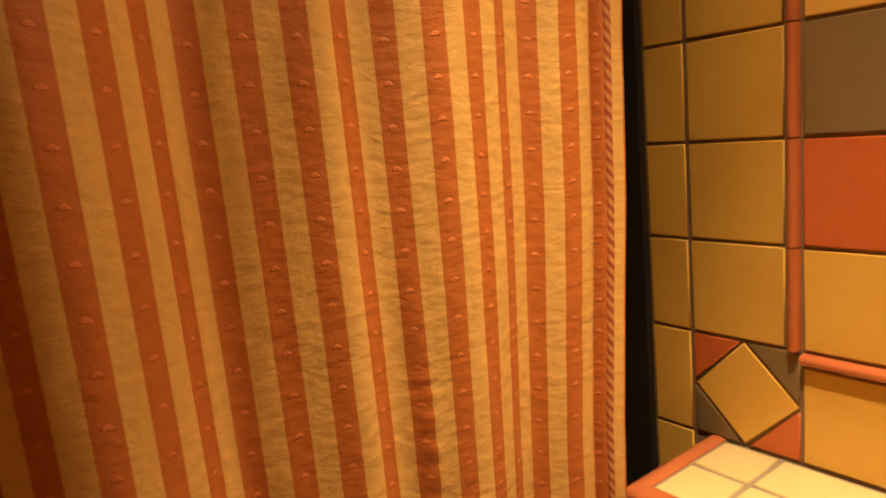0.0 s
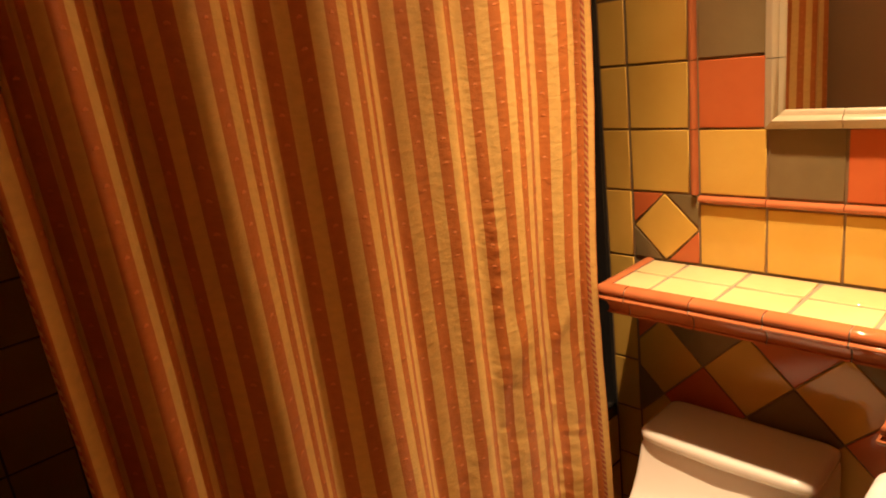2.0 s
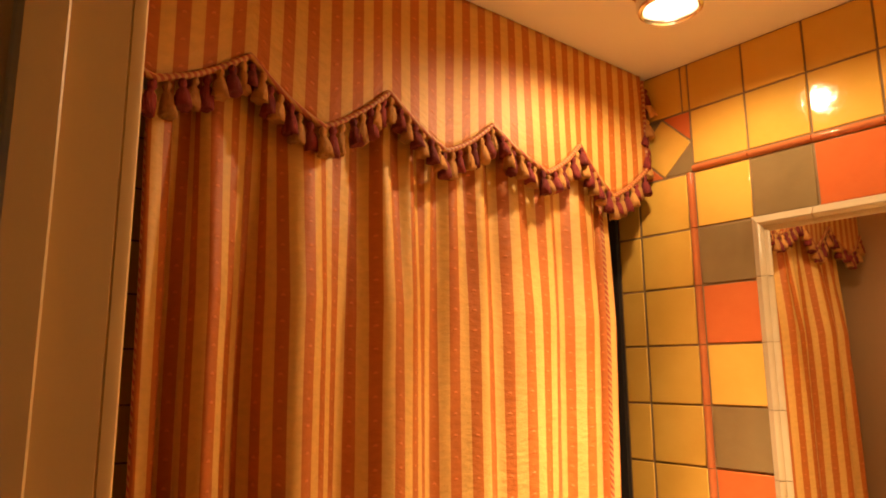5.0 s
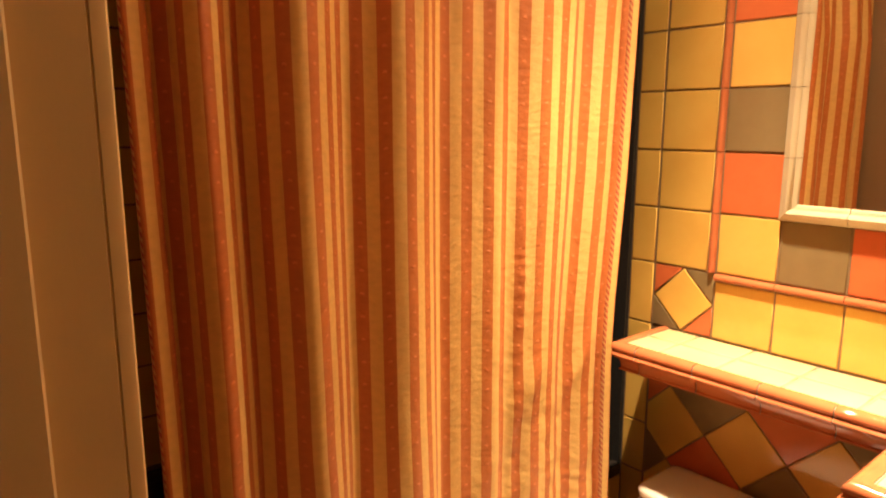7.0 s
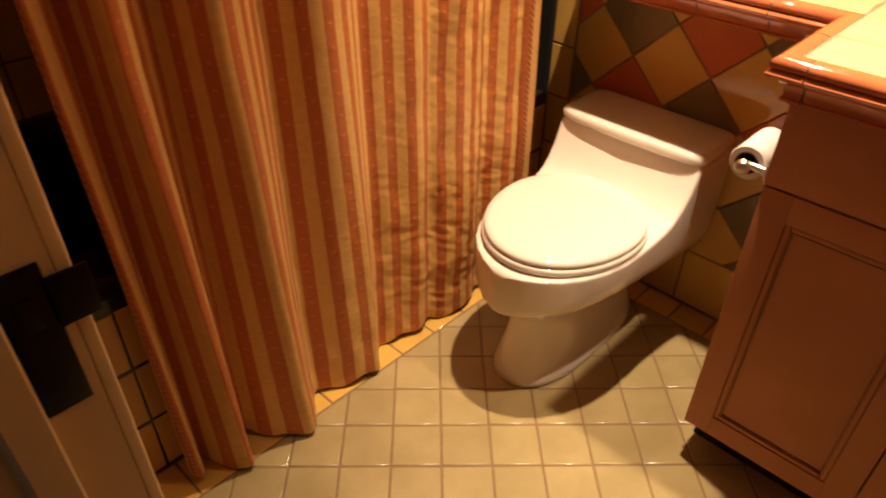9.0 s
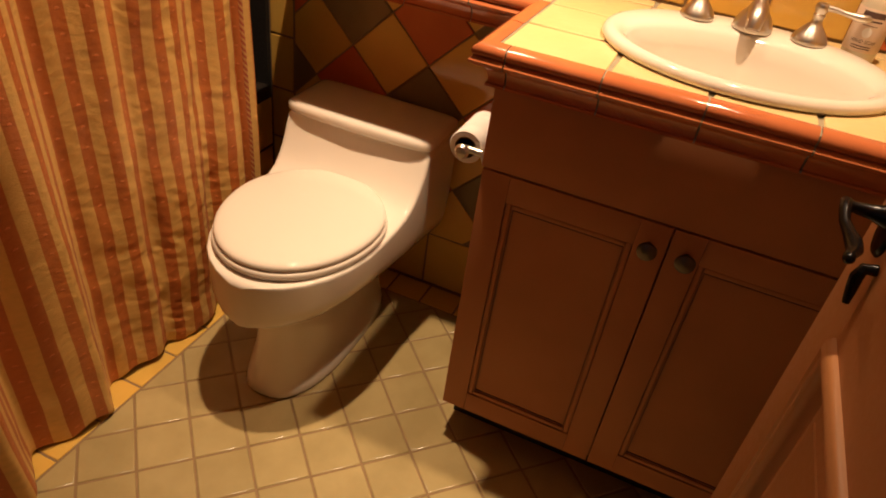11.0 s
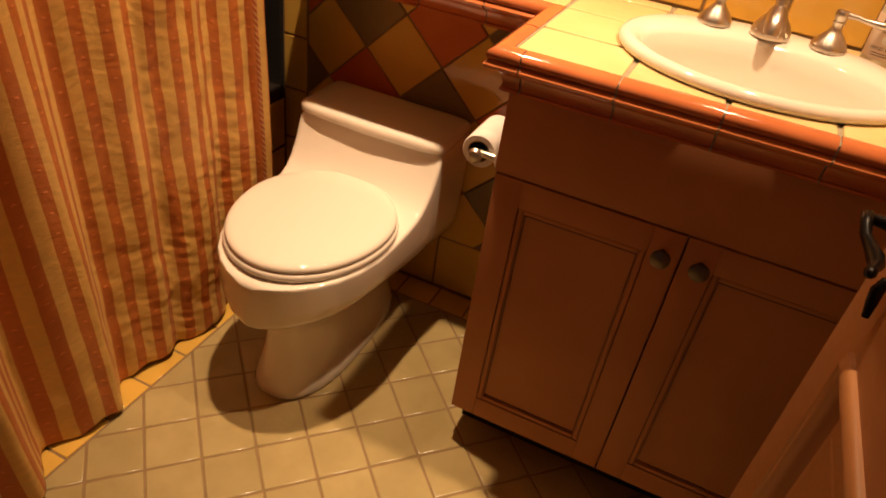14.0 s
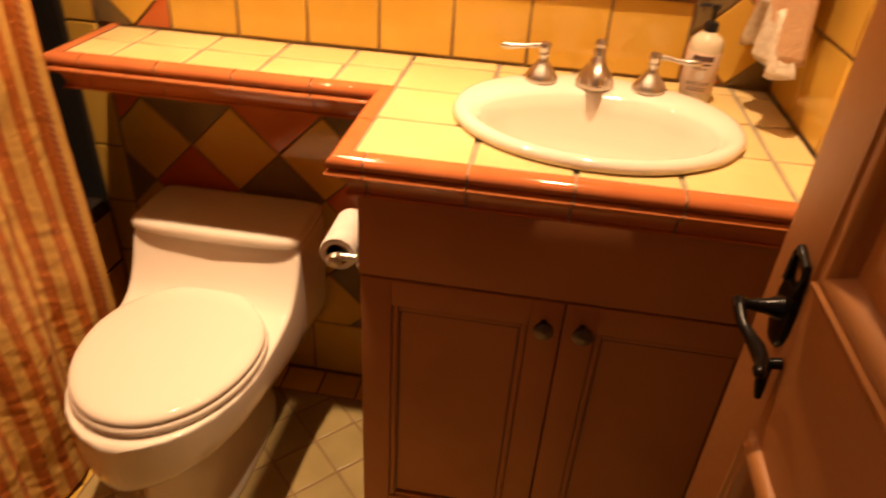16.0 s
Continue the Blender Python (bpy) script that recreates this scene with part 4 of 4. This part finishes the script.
def flat_braid(s0, s1):
    """A flat woven braid sewn down the curtain between two shares of its width."""
    bm = bmesh.new()
    uv = bm.loops.layers.uv.new("UVMap")
    steps = 150
    rows = []
    for j in range(steps + 1):
        z = 0.03 + 2.2 * j / steps
        a, b = Vector((*curtain_point(s0, z), z)), Vector((*curtain_point(s1, z), z))
        n = Vector((b.y - a.y, a.x - b.x, 0)).normalized()
        rows.append([bm.verts.new(a + (b - a) * k + n * h) for k, h in ((0, 0.0008), (0.12, 0.0034), (0.5, 0.0044), (0.88, 0.0034), (1, 0.0008))])
    for j in range(steps):
        for i in range(4):
            f = bm.faces.new((rows[j][i], rows[j][i + 1], rows[j + 1][i + 1], rows[j + 1][i]))
            for lp, (c, r) in zip(f.loops, ((i, j), (i + 1, j), (i + 1, j + 1), (i, j + 1))):
                lp[uv].uv = (2.2 * r / steps * 0.8 + c * 0.0035, c * 0.003)
    o = part("braid", bm, M_BRAID, curtain, "flat woven gold and red braid", 180)
    o.matrix_parent_inverse = Matrix.Translation((0.75, 0, 0))
    return o


flat_braid(0.9800, 0.9875)
flat_braid(0.014, 0.022)

# ---- valance with its fringe ----
VAL = [(WEST + 0.005, 2.150), (-1.328, 2.066), (-1.172, 2.153), (-1.030, 2.056), (-0.892, 2.158), (-0.741, 2.072), (-0.610, 2.158), (-0.445, 2.076), (-0.311, 2.174), (-0.180, 2.063), (-0.032, 2.164)]
valance = empty("valance", "striped valance with a pointed hem and red and gold tassel fringe", "valance", (-0.74, -0.045, CEIL))


def val_hem(x):
    for (a, za), (b, zb) in zip(VAL, VAL[1:]):
        if a <= x <= b:
            k = (x - a) / (b - a)
            return za + (zb - za) * k - 0.010 * math.sin(math.pi * k)
    return VAL[-1][1]


def val_y(x, z):
    return -0.046 + 0.007 * math.sin(x * 13 + z * 2) * (CEIL - z) / 0.35 + 0.0025 * noise.noise(Vector((x * 9, z * 6, 2.2)))


def valance_place(s, t):
    x = VAL[0][0] + (VAL[-1][0] - VAL[0][0]) * s
    h = val_hem(x)
    z = h + (CEIL - 0.002 - h) * t
    bulge = 0.012 * math.sin(math.pi * t) if s > 0.985 else 0.0
    return (x + bulge, val_y(x, z), z)


SHIFT = (0.74, 0.045, -CEIL)
ob = part("cloth", cloth_sheet(bmesh.new(), 260, 16, valance_place, 0.33), M_CLOTH, valance, smooth=180)
ob.matrix_parent_inverse = Matrix.Translation(SHIFT)
md = ob.modifiers.new("thickness", "SOLIDIFY")
md.thickness, md.offset = 0.003, 0
hem_pts = [(x, val_y(x, val_hem(x)) - 0.005, val_hem(x) + 0.004) for x in [VAL[0][0] + k * (VAL[-1][0] - VAL[0][0]) / 240 for k in range(241)]]
braid(hem_pts, 0.0065, valance, SHIFT)
edge_pts = [(VAL[-1][0] + 0.004, -0.05, 2.166 + 0.02 * k) for k in range(14)]
braid(edge_pts, 0.0055, valance, SHIFT)


def tassel_mesh(mat, seed):
    rng = random.Random(seed)
    bm = bmesh.new()
    prof = [(0.002, 0.004), (0.0055, 0.0), (0.0075, -0.006), (0.006, -0.011), (0.0045, -0.014), (0.0085, -0.020), (0.0125, -0.036), (0.0145, -0.050), (0.004, -0.049)]
    n = 14
    rings = []
    for i, (r, h) in enumerate(prof):
        rings.append([(r * (1 + (0.16 if i > 4 else 0.05) * (-1) ** k * (i > 3) + rng.uniform(-0.08, 0.08)) * math.cos(2 * math.pi * k / n), r * math.sin(2 * math.pi * k / n) * (1 + rng.uniform(-0.08, 0.08)), h - (rng.uniform(0, 0.005) if i == 7 else 0)) for k in range(n)])
    loft(bm, rings)
    me = bpy.data.meshes.new("tassel")
    bmesh.ops.recalc_face_normals(bm, faces=bm.faces[:])
    for f in bm.faces:
        f.smooth = True
    bm.to_mesh(me)
    bm.free()
    me.materials.append(mat)
    return me


TASSELS = [[tassel_mesh(m, s) for s in (1, 2, 3)] for m in (M_REDTHREAD, M_GOLDTHREAD)]
count = 0


def hang_tassel(x, y, z, lean):
    global count
    ob = new("tassel", TASSELS[count % 2][count % 3])
    ob.parent = valance
    ob.matrix_parent_inverse = Matrix.Translation(SHIFT)
    ob.matrix_basis = Matrix.Translation((x, y, z)) @ Euler((radians(random.uniform(-8, 8)), radians(lean + random.uniform(-9, 9)), random.uniform(0, 6))).to_matrix().to_4x4() @ Matrix.Diagonal((1, 1, random.uniform(0.85, 1.1), 1))
    count += 1


x = VAL[0][0] + 0.01
while x < VAL[-1][0]:
    k = min(range(241), key=lambda i: abs(hem_pts[i][0] - x))
    slope = (hem_pts[min(k + 1, 240)][2] - hem_pts[max(k - 1, 0)][2]) / (hem_pts[min(k + 1, 240)][0] - hem_pts[max(k - 1, 0)][0])
    hang_tassel(x, hem_pts[k][1] + random.uniform(-0.004, 0.004), hem_pts[k][2] - 0.008, 0)
    x += 0.023 / math.sqrt(1 + slope * slope)
for k in range(8):
    hang_tassel(VAL[-1][0] + 0.012, -0.052, 2.19 + 0.03 * k, -12)

# ---- the open door ----
DY, DX0, DX1 = -1.213, -1.450, -0.729
door = empty("door_1", "cream painted panelled door standing open, black lever handle", "door", (DX0, DY - 0.02, 0))


def dpart(name, bm, mat=None, parent=None, label="", smooth=40):
    ob = part(name, bm, mat or M_DOOR, parent or door, label, smooth)
    if parent is None:
        ob.matrix_parent_inverse = Matrix.Translation((-DX0, -(DY - 0.02), 0))
    return ob


YB = DY - 0.040
STILE = 0.095
ROWS_Z = [(0.22, 0.825), (1.005, 1.93)]
dpart("stile", boxed(DX1 - STILE, DX1, YB, DY, 0.008, 2.03, bevel=0.002))
dpart("stile", boxed(DX0, DX0 + STILE, YB, DY, 0.008, 2.03, bevel=0.002))
for z0, z1 in ((0.008, 0.22), (0.825, 1.005), (1.93, 2.03)):
    dpart("rail", boxed(DX0 + STILE, DX1 - STILE, YB, DY - 0.0003, z0, z1))
for z0, z1 in ROWS_Z:
    xa, xb = DX0 + STILE, DX1 - STILE

    def ring(inset, y):
        return [(xa + inset, y, z0 + inset), (xb - inset, y, z0 + inset), (xb - inset, y, z1 - inset), (xa + inset, y, z1 - inset)]

    dpart("panel", loft(bmesh.new(), [ring(0.0, DY - 0.014), ring(0.026, DY - 0.014), ring(0.030, DY - 0.012), ring(0.062, DY - 0.004), ring(0.064, DY - 0.0025)], caps=(False, True)), smooth=20)
    dpart("panel_back", boxed(xa, xb, YB + 0.004, DY - 0.020, z0, z1))
    for bead_in, h in ((0.0, 0.003),):
        dpart("moulding", loft(bmesh.new(), [ring(0.0, DY - 0.014), ring(0.0, DY + h), ring(0.004, DY + h + 0.006), ring(0.010, DY + h + 0.008), ring(0.014, DY + h + 0.005), ring(0.016, DY + h + 0.006), ring(0.022, DY + h + 0.004), ring(0.027, DY - 0.003), ring(0.034, DY - 0.0115)], caps=(False, False)), smooth=50)

hx, hz = -0.792, 0.955
turned = lambda pts: [(hx + a, DY + b, hz + c) for a, b, c in pts]
bm = bmesh.new()
outline = [(0.0, -0.043), (0.010, -0.040), (0.018, -0.030), (0.022, -0.014), (0.022, 0.010), (0.020, 0.024), (0.016, 0.030), (-0.016, 0.030), (-0.020, 0.024), (-0.022, 0.010), (-0.022, -0.014), (-0.018, -0.030), (-0.010, -0.040)]
loft(bm, [turned([(a * k, h, c * k) for a, c in outline]) for k, h in ((1, 0), (1, 0.003), (0.92, 0.006), (0.5, 0.0075), (0.05, 0.008))])
plate = dpart("handle_plate", bm, M_IRON, None, "black iron escutcheon")
# pierced head of the plate
dpart("plate_head", tube(bmesh.new(), turned([(-0.016, 0.004, 0.024), (-0.017, 0.004, 0.046), (-0.012, 0.004, 0.054), (0.0, 0.004, 0.057), (0.012, 0.004, 0.060), (0.017, 0.004, 0.052), (0.016, 0.004, 0.024)]), [0.005, 0.004, 0.0045, 0.004, 0.005, 0.004, 0.005]), M_IRON, plate)
dpart("boss", lathe(bmesh.new(), [(0.014, 0.0), (0.011, 0.008), (0.0078, 0.016), (0.0056, 0.034), (0.007, 0.040)], at=(hx, DY + 0.004, hz), turn=ALONG_Y), M_IRON, plate)
dpart("lever", tube(bmesh.new(), turned([(0.006, 0.042, 0.004), (0.0, 0.046, 0.003), (-0.012, 0.047, 0.0), (-0.026, 0.046, -0.005), (-0.042, 0.041, -0.008), (-0.056, 0.038, -0.009), (-0.070, 0.038, -0.009), (-0.080, 0.041, -0.008), (-0.087, 0.044, -0.007), (-0.093, 0.045, -0.007), (-0.097, 0.045, -0.007)]),
                   [0.002, 0.0064, 0.0056, 0.0050, 0.0060, 0.0078, 0.0072, 0.0046, 0.0056, 0.0052, 0.002]), M_IRON, plate, smooth=80)
dpart("thumb_turn", tube(bmesh.new(), turned([(-0.030, 0.000, -0.043), (-0.030, 0.011, -0.045), (-0.032, 0.014, -0.054), (-0.034, 0.013, -0.068), (-0.037, 0.012, -0.083)]), [0.006, 0.006, 0.0065, 0.0055, 0.0035]), M_IRON, plate)
dpart("latch", boxed(DX1 - 0.001, DX1 + 0.002, DY - 0.030, DY - 0.010, hz - 0.04, hz + 0.04, bevel=0.0008), M_IRON)
for z in (0.25, 1.05, 1.85):
    dpart("hinge", lathe(bmesh.new(), [(0.006, -0.045), (0.006, 0.045)], at=(DX0 - 0.001, DY + 0.004, z), n=12), M_IRON)

# ---- hand towel on the end wall ----
towel = empty("hand_towel", "peach hand towel with a cream lace border hanging on a ring", "towel", (-0.12, SOUTH + 0.03, 1.335))


def towel_bm(y_off, z0, z1, w, nx=26, nz=26):
    bm = bmesh.new()
    grid = []
    for j in range(nz + 1):
        z = z0 + (z1 - z0) * j / nz
        row = []
        for i in range(nx + 1):
            s = i / nx * 2 - 1
            pinch = 0.45 + 0.55 * (1 - j / nz) ** 0.6
            row.append(bm.verts.new((s * w * pinch, y_off + 0.016 * math.cos(s * 9) * (1 - 0.3 * j / nz) + 0.004 * noise.noise(Vector((s * 3, z * 9, y_off * 50))), z - 0.012 * abs(math.sin(s * 6.3)) * (j == 0))))
        grid.append(row)
    for j in range(nz):
        for i in range(nx):
            bm.faces.new((grid[j][i], grid[j][i + 1], grid[j + 1][i + 1], grid[j + 1][i]))
    return bm


for nm, m, a in (("towel_cloth", M_TOWEL, (0.030, -0.30, 0.0, 0.13)), ("lace_border", M_LACE, (0.036, -0.32, -0.24, 0.132))):
    ob = part(nm, towel_bm(*a), m, towel, "cream lace border" if nm == "lace_border" else "", 180)
    md = ob.modifiers.new("thickness", "SOLIDIFY")
    md.thickness, md.offset = 0.006, 0
part("towel_ring", tube(bmesh.new(), [(0.08 * math.sin(a), 0.03, 0.07 + 0.08 * -math.cos(a)) for a in [2 * math.pi * k / 30 for k in range(31)]], 0.005), M_NICKEL, towel)
part("ring_mount", tube(bmesh.new(), [(0, -0.03, 0.15), (0, 0.03, 0.15)], [0.018, 0.010]), M_NICKEL, towel)

# ---- tiles of the walls and the floor ----
# mirror wall: coloured panel of seven by seven, one yellow column at each side, corner blocks with a diamond
E = P + Q
COLS = [-E - P * k for k in range(8)]
ROWZ = [B + P * k for k in range(8)]
COLOURS = [M_YELLOW, M_OLIVE, M_ORANGE]


def block(u0, v0, flip):
    """Corner block: a yellow diamond with four coloured corners."""
    h = E / 2
    cu, cv = u0 + h, v0 + h
    lay_tile(shrink(diamond(cu, cv, h), 0.05), M_YELLOW, wall_east, PL_EAST)
    cols = (M_ORANGE, M_OLIVE, M_ORANGE, M_OLIVE) if flip else (M_OLIVE, M_ORANGE, M_OLIVE, M_ORANGE)
    for (su, sv), m in zip(((1, -1), (-1, -1), (-1, 1), (1, 1)), cols):
        tri = [(cu + su * h, cv + sv * h), (cu + su * h, cv), (cu, cv + sv * h)]
        lay_tile(shrink(tri, 0.11), m, wall_east, PL_EAST)


for i in range(7):
    for j in range(7):
        if 1 <= i <= 5 and 1 <= j <= 5:
            continue
        lay_tile(rect(COLS[i + 1], COLS[i], ROWZ[j], ROWZ[j + 1]), COLOURS[(i - j) % 3 if j else i % 3], wall_east, PL_EAST)
    lay_tile(rect(COLS[i + 1], COLS[i], S + 0.001, S + P), M_YELLOW, wall_east, PL_EAST)
    lay_tile(rect(COLS[i + 1], COLS[i], ROWZ[7] + Q, ROWZ[7] + E), M_YELLOW, wall_east, PL_EAST)
    lay_tile(rect(COLS[i + 1], COLS[i], ROWZ[7] + E, CEIL), M_YELLOW, wall_east, PL_EAST)
for u0, u1 in ((-P, 0.0), (SOUTH + 0.001, COLS[7] - Q)):
    for j in range(7):
        lay_tile(rect(u0, u1, ROWZ[j], ROWZ[j + 1]), M_YELLOW, wall_east, PL_EAST)
    lay_tile(rect(u0, u1, ROWZ[7] + E, CEIL), M_YELLOW, wall_east, PL_EAST)
for u0, flip in ((-E, False), (COLS[7] - E, True)):
    block(u0, S, flip)
    block(u0, ROWZ[7], not flip)
lay_tile(rect(-E, -P, ROWZ[7] + E, CEIL), M_YELLOW, wall_east, PL_EAST)


def pencil(p0, p1, name="pencil_liner"):
    """Half-round liner on the mirror wall between two (y, z) points."""
    a, b = Vector((0, *p0)), Vector((0, *p1))
    d = (b - a).normalized()
    side = d.cross(Vector((1, 0, 0)))
    ring = lambda c: [c + side * (Q / 2 - 0.002) * math.cos(t) + Vector((0.003 - 0.014 * math.sin(t), 0, 0)) for t in [math.pi * k / 10 for k in range(11)]]
    bm = bmesh.new()
    loft(bm, [ring(a + d * 0.001), ring(b - d * 0.001)])
    return part(name, bm, M_TRIM, wall_east, smooth=60)


for j in range(7):
    pencil((-P - Q / 2, ROWZ[j]), (-P - Q / 2, ROWZ[j + 1]))
    pencil((COLS[7] - Q / 2, ROWZ[j]), (COLS[7] - Q / 2, ROWZ[j + 1]))
for i in range(7):
    pencil((COLS[i], S + P + Q / 2), (COLS[i + 1], S + P + Q / 2))
    pencil((COLS[i], ROWZ[7] + Q / 2), (COLS[i + 1], ROWZ[7] + Q / 2))

# narrow column at the edge of the alcove
zs = [0.0, 0.174, 0.324, 0.474, 0.624, 0.774, 0.915] + ROWZ + [ROWZ[7] + E, CEIL]
for z0, z1 in zip(zs, zs[1:]):
    lay_tile(rect(0.002, 0.076, z0, z1), M_YELLOW, wall_east, PL_EAST)
# diagonal field under the shelf, on a straight bottom course
HD = 0.106
for r in range(-4, 4):
    for c in range(-8, 4):
        if (r + c) % 2:
            continue
        u, v = -0.280 + c * HD, 0.651 + r * HD
        m = M_YELLOW if r % 2 == 0 else (M_ORANGE if ((c - 1) // 2 + (r - 1) // 2) % 2 else M_OLIVE)
        poly = clip(diamond(u, v, HD * 0.975), -0.74, -0.002, 0.176, 0.852)
        if poly:
            lay_tile(poly, m, wall_east, PL_EAST)
for k in range(5):
    lay_tile(rect(-0.14 - 0.15 * k, 0.01 - 0.15 * k if k else -0.001, 0.002, 0.174), M_YELLOW, wall_east, PL_EAST)

# end wall
for i in range(5):
    for j in range(11):
        z0 = S + 0.001 + P * j
        if z0 < CEIL - 0.03:
            lay_tile(rect(-P * (i + 1), -P * i - (0.004 if i == 0 else 0), z0, min(z0 + P, CEIL)), M_YELLOW, wall_south, PL_SOUTH)

# tub apron
for i in range(10):
    for j in range(3):
        lay_tile(rect(WEST + 0.15 * i, min(-0.014, WEST + 0.15 * (i + 1)), 0.004 + 0.15 * j, 0.15 * (j + 1)), M_YELLOW, bath, Matrix.Translation((0.72, -0.4, 0)) @ PL_APRON)

# floor: border courses and the diagonal field
FP = 0.0795
BX, BY = -0.090, -0.052
for k in range(13):
    x1 = 0.0 - 0.1165 * k - 0.01
    lay_tile(rect(max(WEST, x1 - 0.1165), x1, BY + 0.001, APRON), M_YELLOW, floor, PL_FLOOR, rim=0.002)
for k in range(7):
    y1 = BY - 0.105 * k
    lay_tile(rect(BX, -0.002, y1 - 0.105, y1), M_YELLOW, floor, PL_FLOOR, rim=0.002)
for a in range(-16, 17):
    for b in range(-16, 17):
        u, v = -0.646 + (a - b) * FP, -0.441 - (a + b + 1) * FP
        poly = clip(diamond(u, v, FP * 0.957), WEST - 0.10, BX - 0.002, SOUTH, BY - 0.002)
        if poly:
            lay_tile(poly, M_FLOOR, floor, PL_FLOOR, rim=0.0025)

# alcove walls above the tub
wall_west = bpy.data.objects["wall_west"]
wall_north = bpy.data.objects["wall_north"]
PL_WEST = Matrix(((0, 0, 1, WEST - 0.007), (1, 0, 0, 0), (0, 1, 0, 0), (0, 0, 0, 1)))
PL_NORTH = Matrix(((1, 0, 0, 0), (0, 0, -1, 0.904), (0, 1, 0, 0), (0, 0, 0, 1)))
for j in range(13):
    z0 = 0.49 + P * j
    for i in range(6):
        lay_tile(rect(0.075 + 0.1375 * i, 0.075 + 0.1375 * (i + 1), z0, z0 + P), M_YELLOW, wall_west, PL_WEST)
    for i in range(9):
        lay_tile(rect(WEST + 0.01 + P * i, WEST + 0.01 + P * (i + 1), z0, z0 + P), M_YELLOW, wall_north, PL_NORTH)
